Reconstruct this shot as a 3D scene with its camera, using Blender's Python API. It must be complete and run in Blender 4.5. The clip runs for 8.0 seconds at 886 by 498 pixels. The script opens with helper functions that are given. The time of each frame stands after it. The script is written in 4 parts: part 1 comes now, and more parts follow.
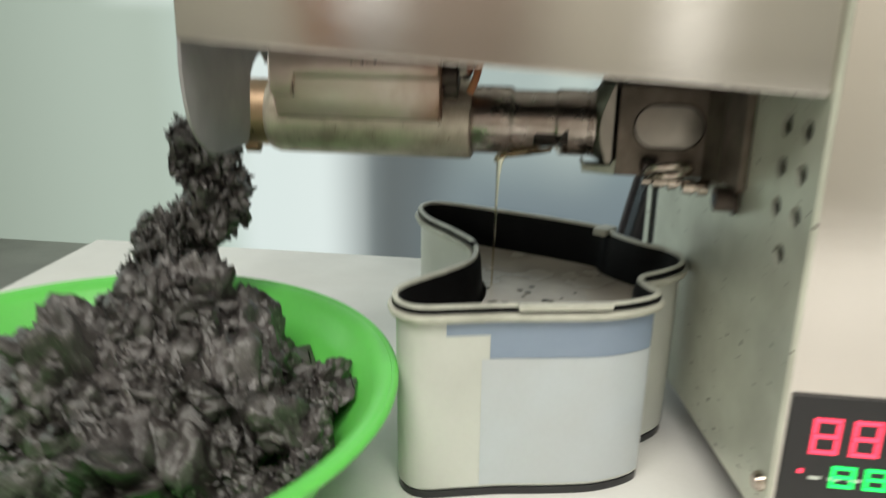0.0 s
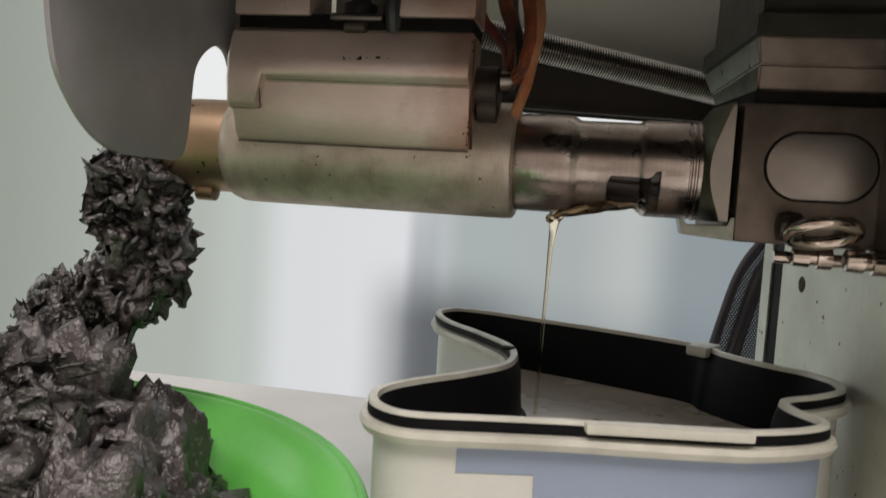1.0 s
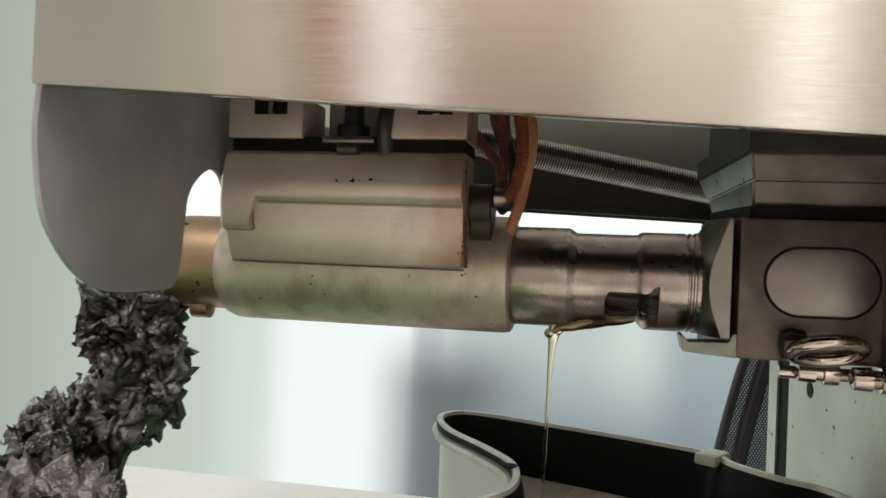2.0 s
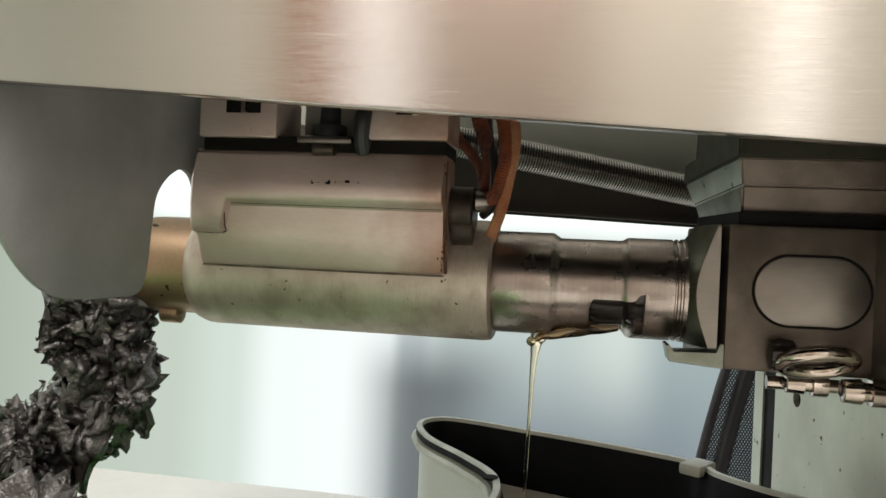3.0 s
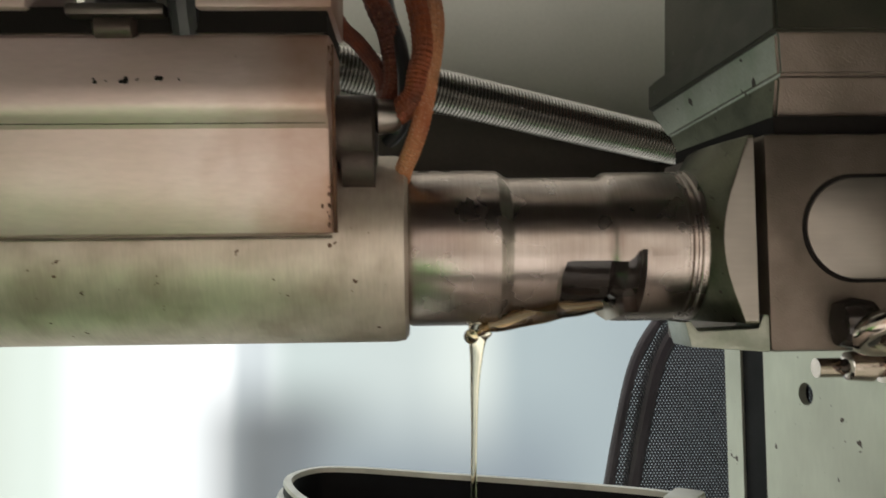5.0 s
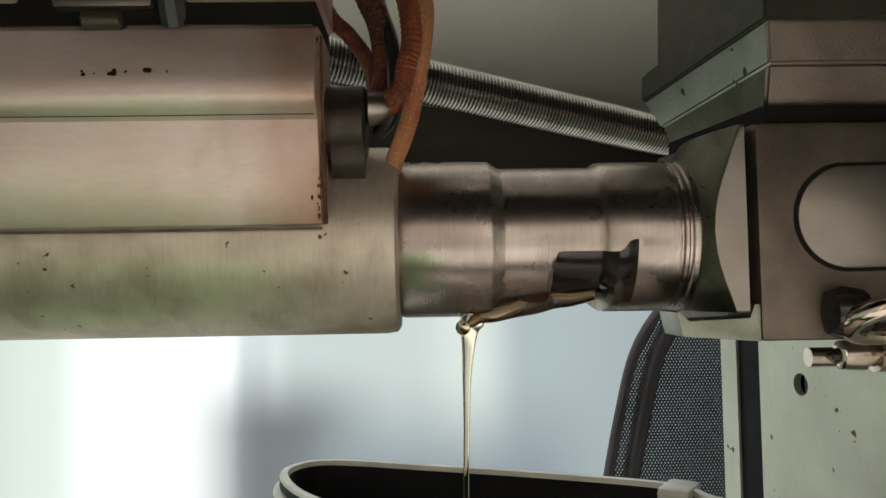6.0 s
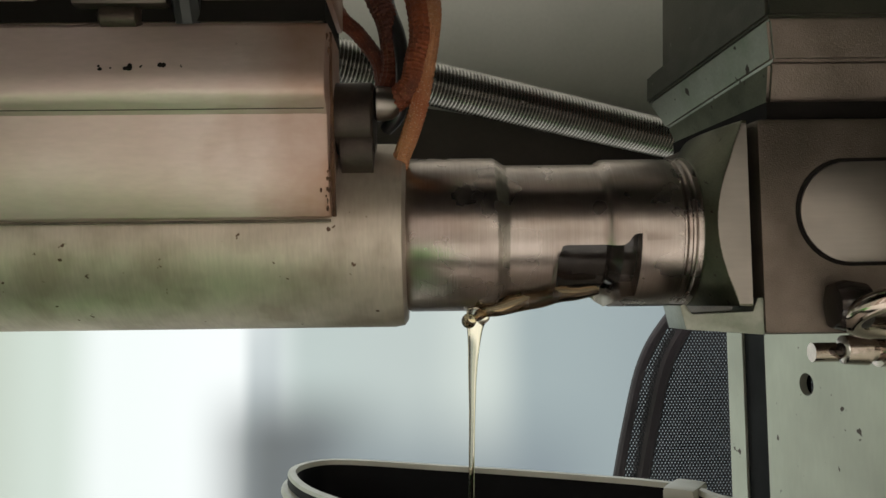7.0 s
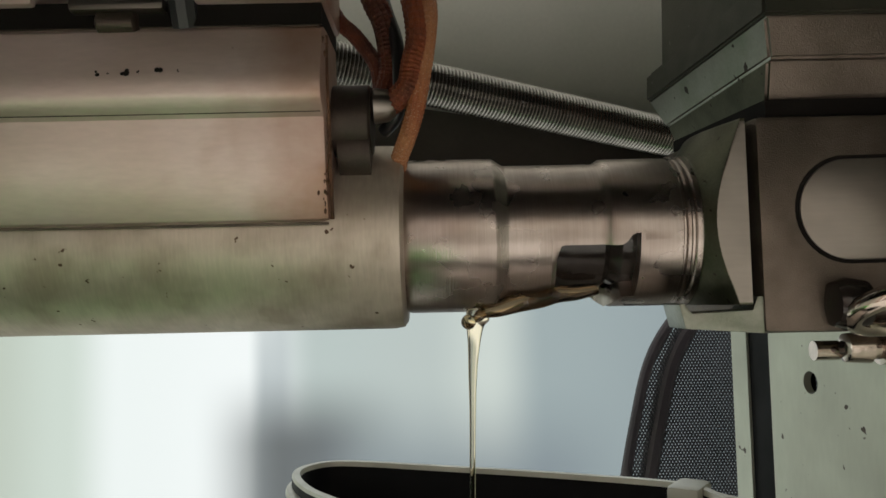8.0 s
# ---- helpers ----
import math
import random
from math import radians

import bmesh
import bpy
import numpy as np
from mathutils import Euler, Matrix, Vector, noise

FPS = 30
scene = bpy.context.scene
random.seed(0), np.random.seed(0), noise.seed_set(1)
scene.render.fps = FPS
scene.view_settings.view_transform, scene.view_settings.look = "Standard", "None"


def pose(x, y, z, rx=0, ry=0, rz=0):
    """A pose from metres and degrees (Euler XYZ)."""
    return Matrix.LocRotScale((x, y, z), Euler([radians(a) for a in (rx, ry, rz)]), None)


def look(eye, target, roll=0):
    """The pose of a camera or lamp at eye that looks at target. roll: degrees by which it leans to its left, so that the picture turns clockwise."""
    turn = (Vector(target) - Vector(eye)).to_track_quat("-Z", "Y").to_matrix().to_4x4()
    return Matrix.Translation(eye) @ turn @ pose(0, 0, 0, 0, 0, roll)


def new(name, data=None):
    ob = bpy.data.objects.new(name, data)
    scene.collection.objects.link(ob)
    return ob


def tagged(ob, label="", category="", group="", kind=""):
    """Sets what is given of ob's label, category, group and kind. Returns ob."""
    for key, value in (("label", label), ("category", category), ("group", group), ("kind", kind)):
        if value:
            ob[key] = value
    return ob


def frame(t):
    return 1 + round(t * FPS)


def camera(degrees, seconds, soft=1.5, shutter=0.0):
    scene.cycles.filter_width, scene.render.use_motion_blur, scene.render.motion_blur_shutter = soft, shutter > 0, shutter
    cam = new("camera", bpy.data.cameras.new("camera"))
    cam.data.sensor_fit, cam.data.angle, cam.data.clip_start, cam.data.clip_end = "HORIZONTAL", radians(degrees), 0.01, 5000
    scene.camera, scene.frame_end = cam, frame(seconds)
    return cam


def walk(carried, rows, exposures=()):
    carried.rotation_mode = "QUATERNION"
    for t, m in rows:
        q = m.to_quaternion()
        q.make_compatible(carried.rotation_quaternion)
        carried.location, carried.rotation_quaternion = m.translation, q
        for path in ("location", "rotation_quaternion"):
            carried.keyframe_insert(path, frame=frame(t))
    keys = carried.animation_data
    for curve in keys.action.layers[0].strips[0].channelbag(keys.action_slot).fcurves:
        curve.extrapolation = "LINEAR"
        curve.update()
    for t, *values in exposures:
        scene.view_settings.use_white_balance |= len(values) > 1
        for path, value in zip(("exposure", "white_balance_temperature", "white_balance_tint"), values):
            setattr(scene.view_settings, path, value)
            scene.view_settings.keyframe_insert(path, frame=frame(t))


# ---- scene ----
EXPOSURES = [(0.0, -0.25, 6450, 5), (0.3, -0.25, 6550, 13), (0.5, -0.3, 6560, 19), (1.0, -0.42, 6560, 19), (1.5, -0.2, 6560, 15), (2.0, 0.0, 6560, 12), (3.5, 0.08, 6540, 11), (4.0, 0.18, 6540, 11), (4.5, 0.44, 6580, 15), (5.0, 0.38, 6580, 14), (6.3, 0.24, 6570, 13), (7.0, 0.07, 6560, 12), (8.0, -0.04, 6560, 12)]
cam = camera(60.0, 8.0, soft=1.5, shutter=0.5)
PATH = [
    (0, (0.1926, -0.5329, 1.0482), (0.156, -0.2496, 0.9567), 0.99),
    (0.2, (0.1969, -0.4853, 0.9774), (0.1503, -0.1984, 0.903), 2.41),
    (0.5, (0.1977, -0.4354, 0.9538), (0.1439, -0.1426, 0.917), 2.64),
    (0.8, (0.188, -0.3914, 0.9451), (0.1219, -0.0995, 0.9251), 3.5),
    (1, (0.1816, -0.3698, 0.9536), (0.1245, -0.076, 0.9328), 3.64),
    (1.3, (0.183, -0.3707, 0.9582), (0.1197, -0.0781, 0.9389), 5.15),
    (1.5, (0.1849, -0.3761, 0.967), (0.1181, -0.0838, 0.9554), 3.68),
    (1.7, (0.1777, -0.3719, 0.9784), (0.1139, -0.0789, 0.9673), 3.4),
    (2, (0.1834, -0.3637, 0.9806), (0.1228, -0.0699, 0.9826), 2.29),
    (2.2, (0.1864, -0.3592, 0.9823), (0.1255, -0.0654, 0.9831), 2.65),
    (3.3, (0.1773, -0.342, 0.9869), (0.1283, -0.046, 0.9884), 1.65),
    (3.5, (0.1573, -0.3264, 0.9896), (0.1113, -0.03, 0.9954), 0.33),
    (3.7, (0.1584, -0.307, 0.9944), (0.1115, -0.0111, 1.0103), -0.35),
    (4, (0.1442, -0.2792, 1.0071), (0.1048, 0.018, 1.0181), 0.23),
    (4.2, (0.14, -0.2639, 0.9926), (0.1088, 0.0345, 0.9893), 1.15),
    (4.5, (0.141, -0.2483, 0.968), (0.1223, 0.0506, 0.9849), 1.53),
    (4.7, (0.143, -0.2372, 0.9666), (0.141, 0.0625, 0.979), 0.5),
    (5, (0.1466, -0.2286, 0.9596), (0.1558, 0.0708, 0.9756), -0.66),
    (5.2, (0.1495, -0.2276, 0.9576), (0.1604, 0.0719, 0.9714), -0.68),
    (6.3, (0.1498, -0.2301, 0.9584), (0.1565, 0.0694, 0.9737), -0.85),
    (6.5, (0.1498, -0.2317, 0.9544), (0.1534, 0.0679, 0.971), -0.04),
    (7, (0.1507, -0.2317, 0.9523), (0.155, 0.0676, 0.9723), -0.69),
    (7.5, (0.152, -0.2305, 0.9517), (0.1567, 0.069, 0.9694), -0.97),
    (8, (0.1534, -0.2318, 0.9526), (0.1545, 0.0675, 0.9727), -1.2),
]
walk(cam, [(t, look(eye, target, roll)) for t, eye, target, roll in PATH], exposures=EXPOSURES)

# ---- world and lights ----
world = bpy.data.worlds.new("room_air")
world.use_nodes = True
world.node_tree.nodes["Background"].inputs[0].default_value = (0.75, 0.85, 0.82, 1)
world.node_tree.nodes["Background"].inputs[1].default_value = 0.25
scene.world = world


def lamp(name, eye, target, sx, sy, watts, colour):
    data = bpy.data.lights.new(name, "AREA")
    data.shape, data.size, data.size_y, data.energy, data.color = "RECTANGLE", sx, sy, watts, colour
    ob = new(name, data)
    ob.matrix_world = look(eye, target)
    return ob


# four added lamps without a seen source: overhead, two mirrored in the hood, west
lamp("overhead_fill", (0.1, -1.25, 2.55), (0.1, -1.25, 0), 1.8, 1.0, 60, (1.0, 0.94, 0.87))
lamp("stripe_fill", (-0.73, -2.52, 1.1), (-0.73, 0, 1.1), 0.34, 1.4, 2.3, (0.98, 1.0, 1.0))
lamp("band_fill", (1.02, -2.52, 1.05), (1.02, 0, 1.05), 0.14, 1.8, 1.3, (1.0, 0.98, 0.95))
lamp("west_fill", (-2.42, 0.5, 1.35), (0, 0.2, 1.0), 1.4, 1.2, 14, (0.92, 1.0, 0.97))

# ---- materials ----


def shader(name, base, rough=0.5, metal=0.0, **more):
    """A material with grain and blotches: two scales of noise in colour, roughness and relief."""
    m = bpy.data.materials.new(name)
    m.use_nodes = True
    t = m.node_tree
    n, link = t.nodes, t.links.new
    p = n["Principled BSDF"]
    p.inputs["Metallic"].default_value = metal
    co = n.new("ShaderNodeNewGeometry")
    mapping = n.new("ShaderNodeMapping")
    mapping.inputs["Scale"].default_value = more.get("stretch", (1, 1, 1))
    link(co.outputs["Position"], mapping.inputs["Vector"])
    fine, broad = n.new("ShaderNodeTexNoise"), n.new("ShaderNodeTexNoise")
    fine.inputs["Scale"].default_value, fine.inputs["Detail"].default_value = more.get("fine", 400), 4
    broad.inputs["Scale"].default_value, broad.inputs["Detail"].default_value = more.get("broad", 25), 3
    link(mapping.outputs[0], fine.inputs["Vector"])
    link(co.outputs["Position"], broad.inputs["Vector"])
    ramp = n.new("ShaderNodeMapRange")
    ramp.inputs["From Min"].default_value, ramp.inputs["From Max"].default_value = more.get("contrast", (0.35, 0.68))
    link(broad.outputs["Fac"], ramp.inputs["Value"])
    mix = n.new("ShaderNodeMix")
    mix.data_type = "RGBA"
    mix.inputs["A"].default_value = (*base, 1)
    mix.inputs["B"].default_value = (*more.get("stain", [c * 0.78 for c in base]), 1)
    link(ramp.outputs[0], mix.inputs["Factor"])
    grain = n.new("ShaderNodeMix")
    grain.data_type, grain.blend_type = "RGBA", "MULTIPLY"
    grain.inputs["Factor"].default_value = more.get("grain", 0.25)
    link(mix.outputs["Result"], grain.inputs["A"])
    link(fine.outputs["Color"] if more.get("tinted") else fine.outputs["Fac"], grain.inputs["B"])
    bright = n.new("ShaderNodeMapRange")
    bright.inputs["To Min"].default_value, bright.inputs["To Max"].default_value = 0.5, 1.5
    link(fine.outputs["Fac"], bright.inputs["Value"])
    link(bright.outputs[0], grain.inputs["B"])
    out = grain.outputs["Result"]
    if more.get("specks"):
        sp = n.new("ShaderNodeTexNoise")
        sp.inputs["Scale"].default_value, sp.inputs["Detail"].default_value = more.get("speck_size", 260), 2
        link(co.outputs["Position"], sp.inputs["Vector"])
        cut = n.new("ShaderNodeMapRange")
        cut.inputs["From Min"].default_value = more["specks"]
        cut.inputs["From Max"].default_value = more["specks"] + 0.03
        link(sp.outputs["Fac"], cut.inputs["Value"])
        dirt = n.new("ShaderNodeMix")
        dirt.data_type = "RGBA"
        link(cut.outputs[0], dirt.inputs["Factor"])
        link(out, dirt.inputs["A"])
        dirt.inputs["B"].default_value = (*more.get("speck_colour", (0.04, 0.03, 0.025)), 1)
        out = dirt.outputs["Result"]
    link(out, p.inputs["Base Color"])
    r = n.new("ShaderNodeMapRange")
    r.inputs["To Min"].default_value, r.inputs["To Max"].default_value = rough * 0.75, min(1, rough * 1.3)
    link(broad.outputs["Fac"], r.inputs["Value"])
    link(r.outputs[0], p.inputs["Roughness"])
    bump = n.new("ShaderNodeBump")
    bump.inputs["Strength"].default_value = more.get("bump", 0.15)
    bump.inputs["Distance"].default_value = more.get("depth", 0.0004)
    link(fine.outputs["Fac"], bump.inputs["Height"])
    link(bump.outputs[0], p.inputs["Normal"])
    for key, value in more.get("sockets", {}).items():
        p.inputs[key].default_value = value
    return m


STEEL_PLATE = shader("brushed_steel_sheet", (0.71, 0.67, 0.64), 0.11, 1.0, stretch=(0.001, 1, 1), fine=5000, broad=6, bump=0.13, depth=0.0002, grain=0.08, stain=(0.66, 0.62, 0.58))
STEEL_TUBE = shader("turned_steel_tube", (0.54, 0.48, 0.41), 0.46, 0.65, contrast=(0.42, 0.62), stretch=(1, 0.15, 0.15), fine=1200, broad=60, bump=0.12, grain=0.3, stain=(0.40, 0.34, 0.28), specks=0.72, speck_size=300, speck_colour=(0.10, 0.06, 0.04))
STEEL_RINGS = shader("lathed_steel", (0.42, 0.37, 0.34), 0.28, 1.0, stretch=(1, 0.02, 0.02), fine=2500, broad=80, bump=0.15, grain=0.35, stain=(0.32, 0.27, 0.24))
STEEL_JACKET = shader("heater_jacket_aluminium", (0.70, 0.60, 0.575), 0.44, 0.6, contrast=(0.34, 0.72), stretch=(0.25, 1, 1), fine=900, broad=16, bump=0.1, grain=0.2, stain=(0.58, 0.44, 0.39), specks=0.77, speck_size=140, speck_colour=(0.22, 0.13, 0.09))
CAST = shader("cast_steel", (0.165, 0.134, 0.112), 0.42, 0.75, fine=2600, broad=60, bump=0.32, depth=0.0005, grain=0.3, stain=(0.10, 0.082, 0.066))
CAST_DARK = shader("dark_green_black_casting", (0.075, 0.070, 0.055), 0.5, 0.4, fine=1500, broad=50, bump=0.25, grain=0.4, stain=(0.045, 0.046, 0.034), specks=0.72, speck_size=300, speck_colour=(0.12, 0.12, 0.10))
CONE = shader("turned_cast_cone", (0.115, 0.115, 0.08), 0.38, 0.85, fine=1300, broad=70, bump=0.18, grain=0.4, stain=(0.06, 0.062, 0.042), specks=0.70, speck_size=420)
BAND_BROWN = shader("dark_brown_sheet", (0.070, 0.059, 0.048), 0.6, 0.1, fine=500, broad=14, bump=0.1, grain=0.3)
RUST = shader("brown_rust_crust", (0.13, 0.060, 0.028), 0.75, 0.0, fine=1500, broad=160, bump=0.8, depth=0.0006, grain=0.6, stain=(0.05, 0.022, 0.012))
DULL = shader("dulled_brown_steel", (0.085, 0.066, 0.055), 0.42, 0.7, fine=1200, broad=90, bump=0.2, grain=0.4, stain=(0.045, 0.035, 0.03))
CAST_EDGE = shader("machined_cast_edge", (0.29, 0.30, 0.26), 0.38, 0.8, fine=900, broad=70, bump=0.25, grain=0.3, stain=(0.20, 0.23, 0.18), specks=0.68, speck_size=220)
PLUG = shader("ground_steel_plug", (0.28, 0.255, 0.228), 0.36, 1.0, stretch=(0.1, 1, 1), fine=900, broad=40, bump=0.06, grain=0.15)
COPPER = shader("heat_tinted_neck", (0.40, 0.27, 0.185), 0.40, 0.85, fine=700, broad=45, bump=0.15, grain=0.3, stain=(0.29, 0.22, 0.13), specks=0.70, speck_size=180)
GRIME = shader("brown_black_grime", (0.05, 0.04, 0.03), 0.4, 0.0, fine=600, broad=70, bump=0.6, depth=0.0006, grain=0.6, stain=(0.16, 0.12, 0.09))
# near-black that paints shade in gaps, grooves and holes; also the stamp marks
DARK = shader("shade_and_mark_black", (0.012, 0.010, 0.009), 0.7, 0.0, bump=0.2, sockets={"Specular IOR Level": 0.1})
OILY_DARK = shader("oily_black_recess", (0.025, 0.02, 0.018), 0.12, 0.0, bump=0.3, broad=120)
CHROME = shader("worn_chrome", (0.55, 0.48, 0.42), 0.14, 1.0, fine=600, broad=150, bump=0.1)
GUARD = shader("grey_enamel_guard", (0.31, 0.30, 0.31), 0.40, 0.1, fine=900, broad=30, bump=0.12, grain=0.15, specks=0.76, speck_size=120, speck_colour=(0.45, 0.44, 0.43))
PANEL = shader("pale_green_painted_steel", (0.62, 0.64, 0.55), 0.34, 0.5, stretch=(1, 1, 0.3), fine=500, broad=18, bump=0.1, grain=0.12, stain=(0.46, 0.47, 0.40), specks=0.70, speck_size=200, speck_colour=(0.08, 0.06, 0.05))
BACKPLATE = shader("grey_green_painted_sheet", (0.50, 0.51, 0.45), 0.45, 0.1, fine=500, broad=10, bump=0.1, grain=0.15)
BRAID_RED = shader("rust_red_braided_sleeve", (0.27, 0.060, 0.018), 0.5, 0.0, fine=2600, broad=45, bump=1.0, depth=0.0005, grain=0.7, contrast=(0.40, 0.60), stain=(0.075, 0.02, 0.012), specks=0.66, speck_size=2600, speck_colour=(0.42, 0.17, 0.08))
BRAID_PALE = shader("orange_braided_sleeve", (0.46, 0.20, 0.09), 0.5, 0.0, fine=2600, broad=45, bump=1.0, depth=0.0005, grain=0.6, contrast=(0.40, 0.60), stain=(0.34, 0.09, 0.03), specks=0.64, speck_size=2600, speck_colour=(0.60, 0.44, 0.34))
SPRING = shader("spiral_conduit_steel", (0.46, 0.45, 0.43), 0.24, 1.0, fine=700, broad=90, bump=0.1)
WHITE_TOP = shader("white_laminate", (0.86, 0.85, 0.83), 0.4, 0.0, fine=300, broad=9, bump=0.04, grain=0.06, stain=(0.76, 0.75, 0.73))
TUB = shader("clouded_cream_plastic", (0.60, 0.615, 0.575), 0.32, 0.0, fine=300, broad=22, bump=0.06, grain=0.06, stain=(0.55, 0.565, 0.525), sockets={"Subsurface Weight": 0.2, "Subsurface Radius": (0.01, 0.01, 0.01)})
TUB_FULL = shader("clouded_wall_over_pale_oil", (0.52, 0.57, 0.61), 0.30, 0.0, fine=300, broad=14, bump=0.06, grain=0.06, stain=(0.50, 0.53, 0.55))
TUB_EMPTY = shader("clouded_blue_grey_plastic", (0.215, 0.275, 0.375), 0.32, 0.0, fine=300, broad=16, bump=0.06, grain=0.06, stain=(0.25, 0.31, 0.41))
LIP = shader("cream_plastic_lip", (0.54, 0.54, 0.47), 0.35, 0.0, fine=400, broad=60, bump=0.06, grain=0.1, stain=(0.42, 0.42, 0.36))
LINER = shader("black_plastic_liner", (0.004, 0.004, 0.005), 0.55, 0.0, fine=400, broad=60, bump=0.06, sockets={"Specular IOR Level": 0.12})
OIL_POOL = shader("cloudy_pale_oil", (0.50, 0.44, 0.38), 0.25, 0.0, fine=200, broad=30, bump=0.04, grain=0.1)
GREEN = shader("bright_green_plastic", (0.15, 0.63, 0.11), 0.35, 0.0, fine=300, broad=12, bump=0.05, grain=0.08, stain=(0.13, 0.56, 0.09), sockets={"Subsurface Weight": 0.15, "Subsurface Radius": (0.01, 0.01, 0.004)})
CAKE = shader("oily_dark_press_cake", (0.066, 0.058, 0.057), 0.31, 0.0, fine=560, broad=22, bump=0.85, depth=0.0011, grain=0.75, contrast=(0.40, 0.60), stain=(0.018, 0.015, 0.013), specks=0.63, speck_size=400, speck_colour=(0.15, 0.135, 0.13), sockets={"Specular IOR Level": 0.95})
CAKE_RIM = shader("dry_dark_cake_flake", (0.040, 0.035, 0.03), 0.4, 0.0, fine=600, broad=90, bump=0.9, depth=0.001, grain=0.6)
BLACK_PLASTIC = shader("black_plastic", (0.02, 0.02, 0.022), 0.35, 0.0, bump=0.1)
CHAIR_FRAME = shader("dark_purple_grey_plastic", (0.06, 0.05, 0.06), 0.4, 0.0, bump=0.1, fine=500)
MESH = shader("black_mesh_yarn", (0.050, 0.050, 0.060), 0.6, 0.0, bump=0.3)
WALL = shader("pale_painted_wall", (0.66, 0.70, 0.65), 0.8, 0.0, fine=200, broad=3, bump=0.1, grain=0.06, stain=(0.62, 0.66, 0.61))
CREAM = shader("cream_painted_wall", (0.87, 0.82, 0.745), 0.8, 0.0, fine=200, broad=3, bump=0.1, grain=0.06, stain=(0.83, 0.78, 0.70))
FLOOR = shader("grey_floor_tile", (0.35, 0.34, 0.32), 0.4, 0.0, fine=100, broad=3, bump=0.05)
CURTAIN = shader("orange_brown_cloth", (0.50, 0.24, 0.12), 0.9, 0.0, stretch=(1, 1, 0.1), fine=300, broad=6, bump=0.2, grain=0.3)
WOOD = shader("red_brown_wood", (0.56, 0.455, 0.395), 0.5, 0.0, stretch=(1, 1, 0.06), fine=90, broad=4, bump=0.1, grain=0.4)


def heat_tint(m, x0, x1, colour):
    """A ragged brown heat stain that starts at x0 and is full at x1."""
    n, link = m.node_tree.nodes, m.node_tree.links.new
    p = n["Principled BSDF"]
    old = p.inputs["Base Color"].links[0].from_socket
    g, sep, puff = n.new("ShaderNodeNewGeometry"), n.new("ShaderNodeSeparateXYZ"), n.new("ShaderNodeTexNoise")
    link(g.outputs["Position"], sep.inputs[0])
    link(g.outputs["Position"], puff.inputs["Vector"])
    puff.inputs["Scale"].default_value, puff.inputs["Detail"].default_value = 55, 5
    add = n.new("ShaderNodeMath")
    add.operation, add.inputs[1].default_value = "MULTIPLY_ADD", 0.06
    link(puff.outputs["Fac"], add.inputs[0])
    link(sep.outputs["X"], add.inputs[2])
    span = n.new("ShaderNodeMapRange")
    span.inputs["From Min"].default_value, span.inputs["From Max"].default_value = x0 + 0.03, x1 + 0.03
    link(add.outputs[0], span.inputs["Value"])
    mix = n.new("ShaderNodeMix")
    mix.data_type = "RGBA"
    link(span.outputs[0], mix.inputs["Factor"])
    link(old, mix.inputs["A"])
    mix.inputs["B"].default_value = (*colour, 1)
    link(mix.outputs["Result"], p.inputs["Base Color"])


heat_tint(STEEL_JACKET, 0.094, 0.134, (0.36, 0.215, 0.15))


def clear(name, colour, rough, ior):
    m = bpy.data.materials.new(name)
    m.use_nodes = True
    p = m.node_tree.nodes["Principled BSDF"]
    p.inputs["Base Color"].default_value = (*colour, 1)
    p.inputs["Roughness"].default_value = rough
    p.inputs["IOR"].default_value = ior
    p.inputs["Transmission Weight"].default_value = 1.0
    return m


OIL = clear("golden_clear_oil", (0.86, 0.76, 0.58), 0.03, 1.42)


OIL_FILM = clear("brown_oil_film", (0.30, 0.19, 0.10), 0.06, 1.42)


def glow(name, colour, strength):
    m = bpy.data.materials.new(name)
    m.use_nodes = True
    p = m.node_tree.nodes["Principled BSDF"]
    p.inputs["Base Color"].default_value = (*colour, 1)
    p.inputs["Emission Color"].default_value = (*colour, 1)
    p.inputs["Emission Strength"].default_value = strength
    return m


RED_LED, GREEN_LED = glow("red_led", (1.0, 0.05, 0.11), 1.8), glow("green_led", (0.03, 0.9, 0.15), 1.5)


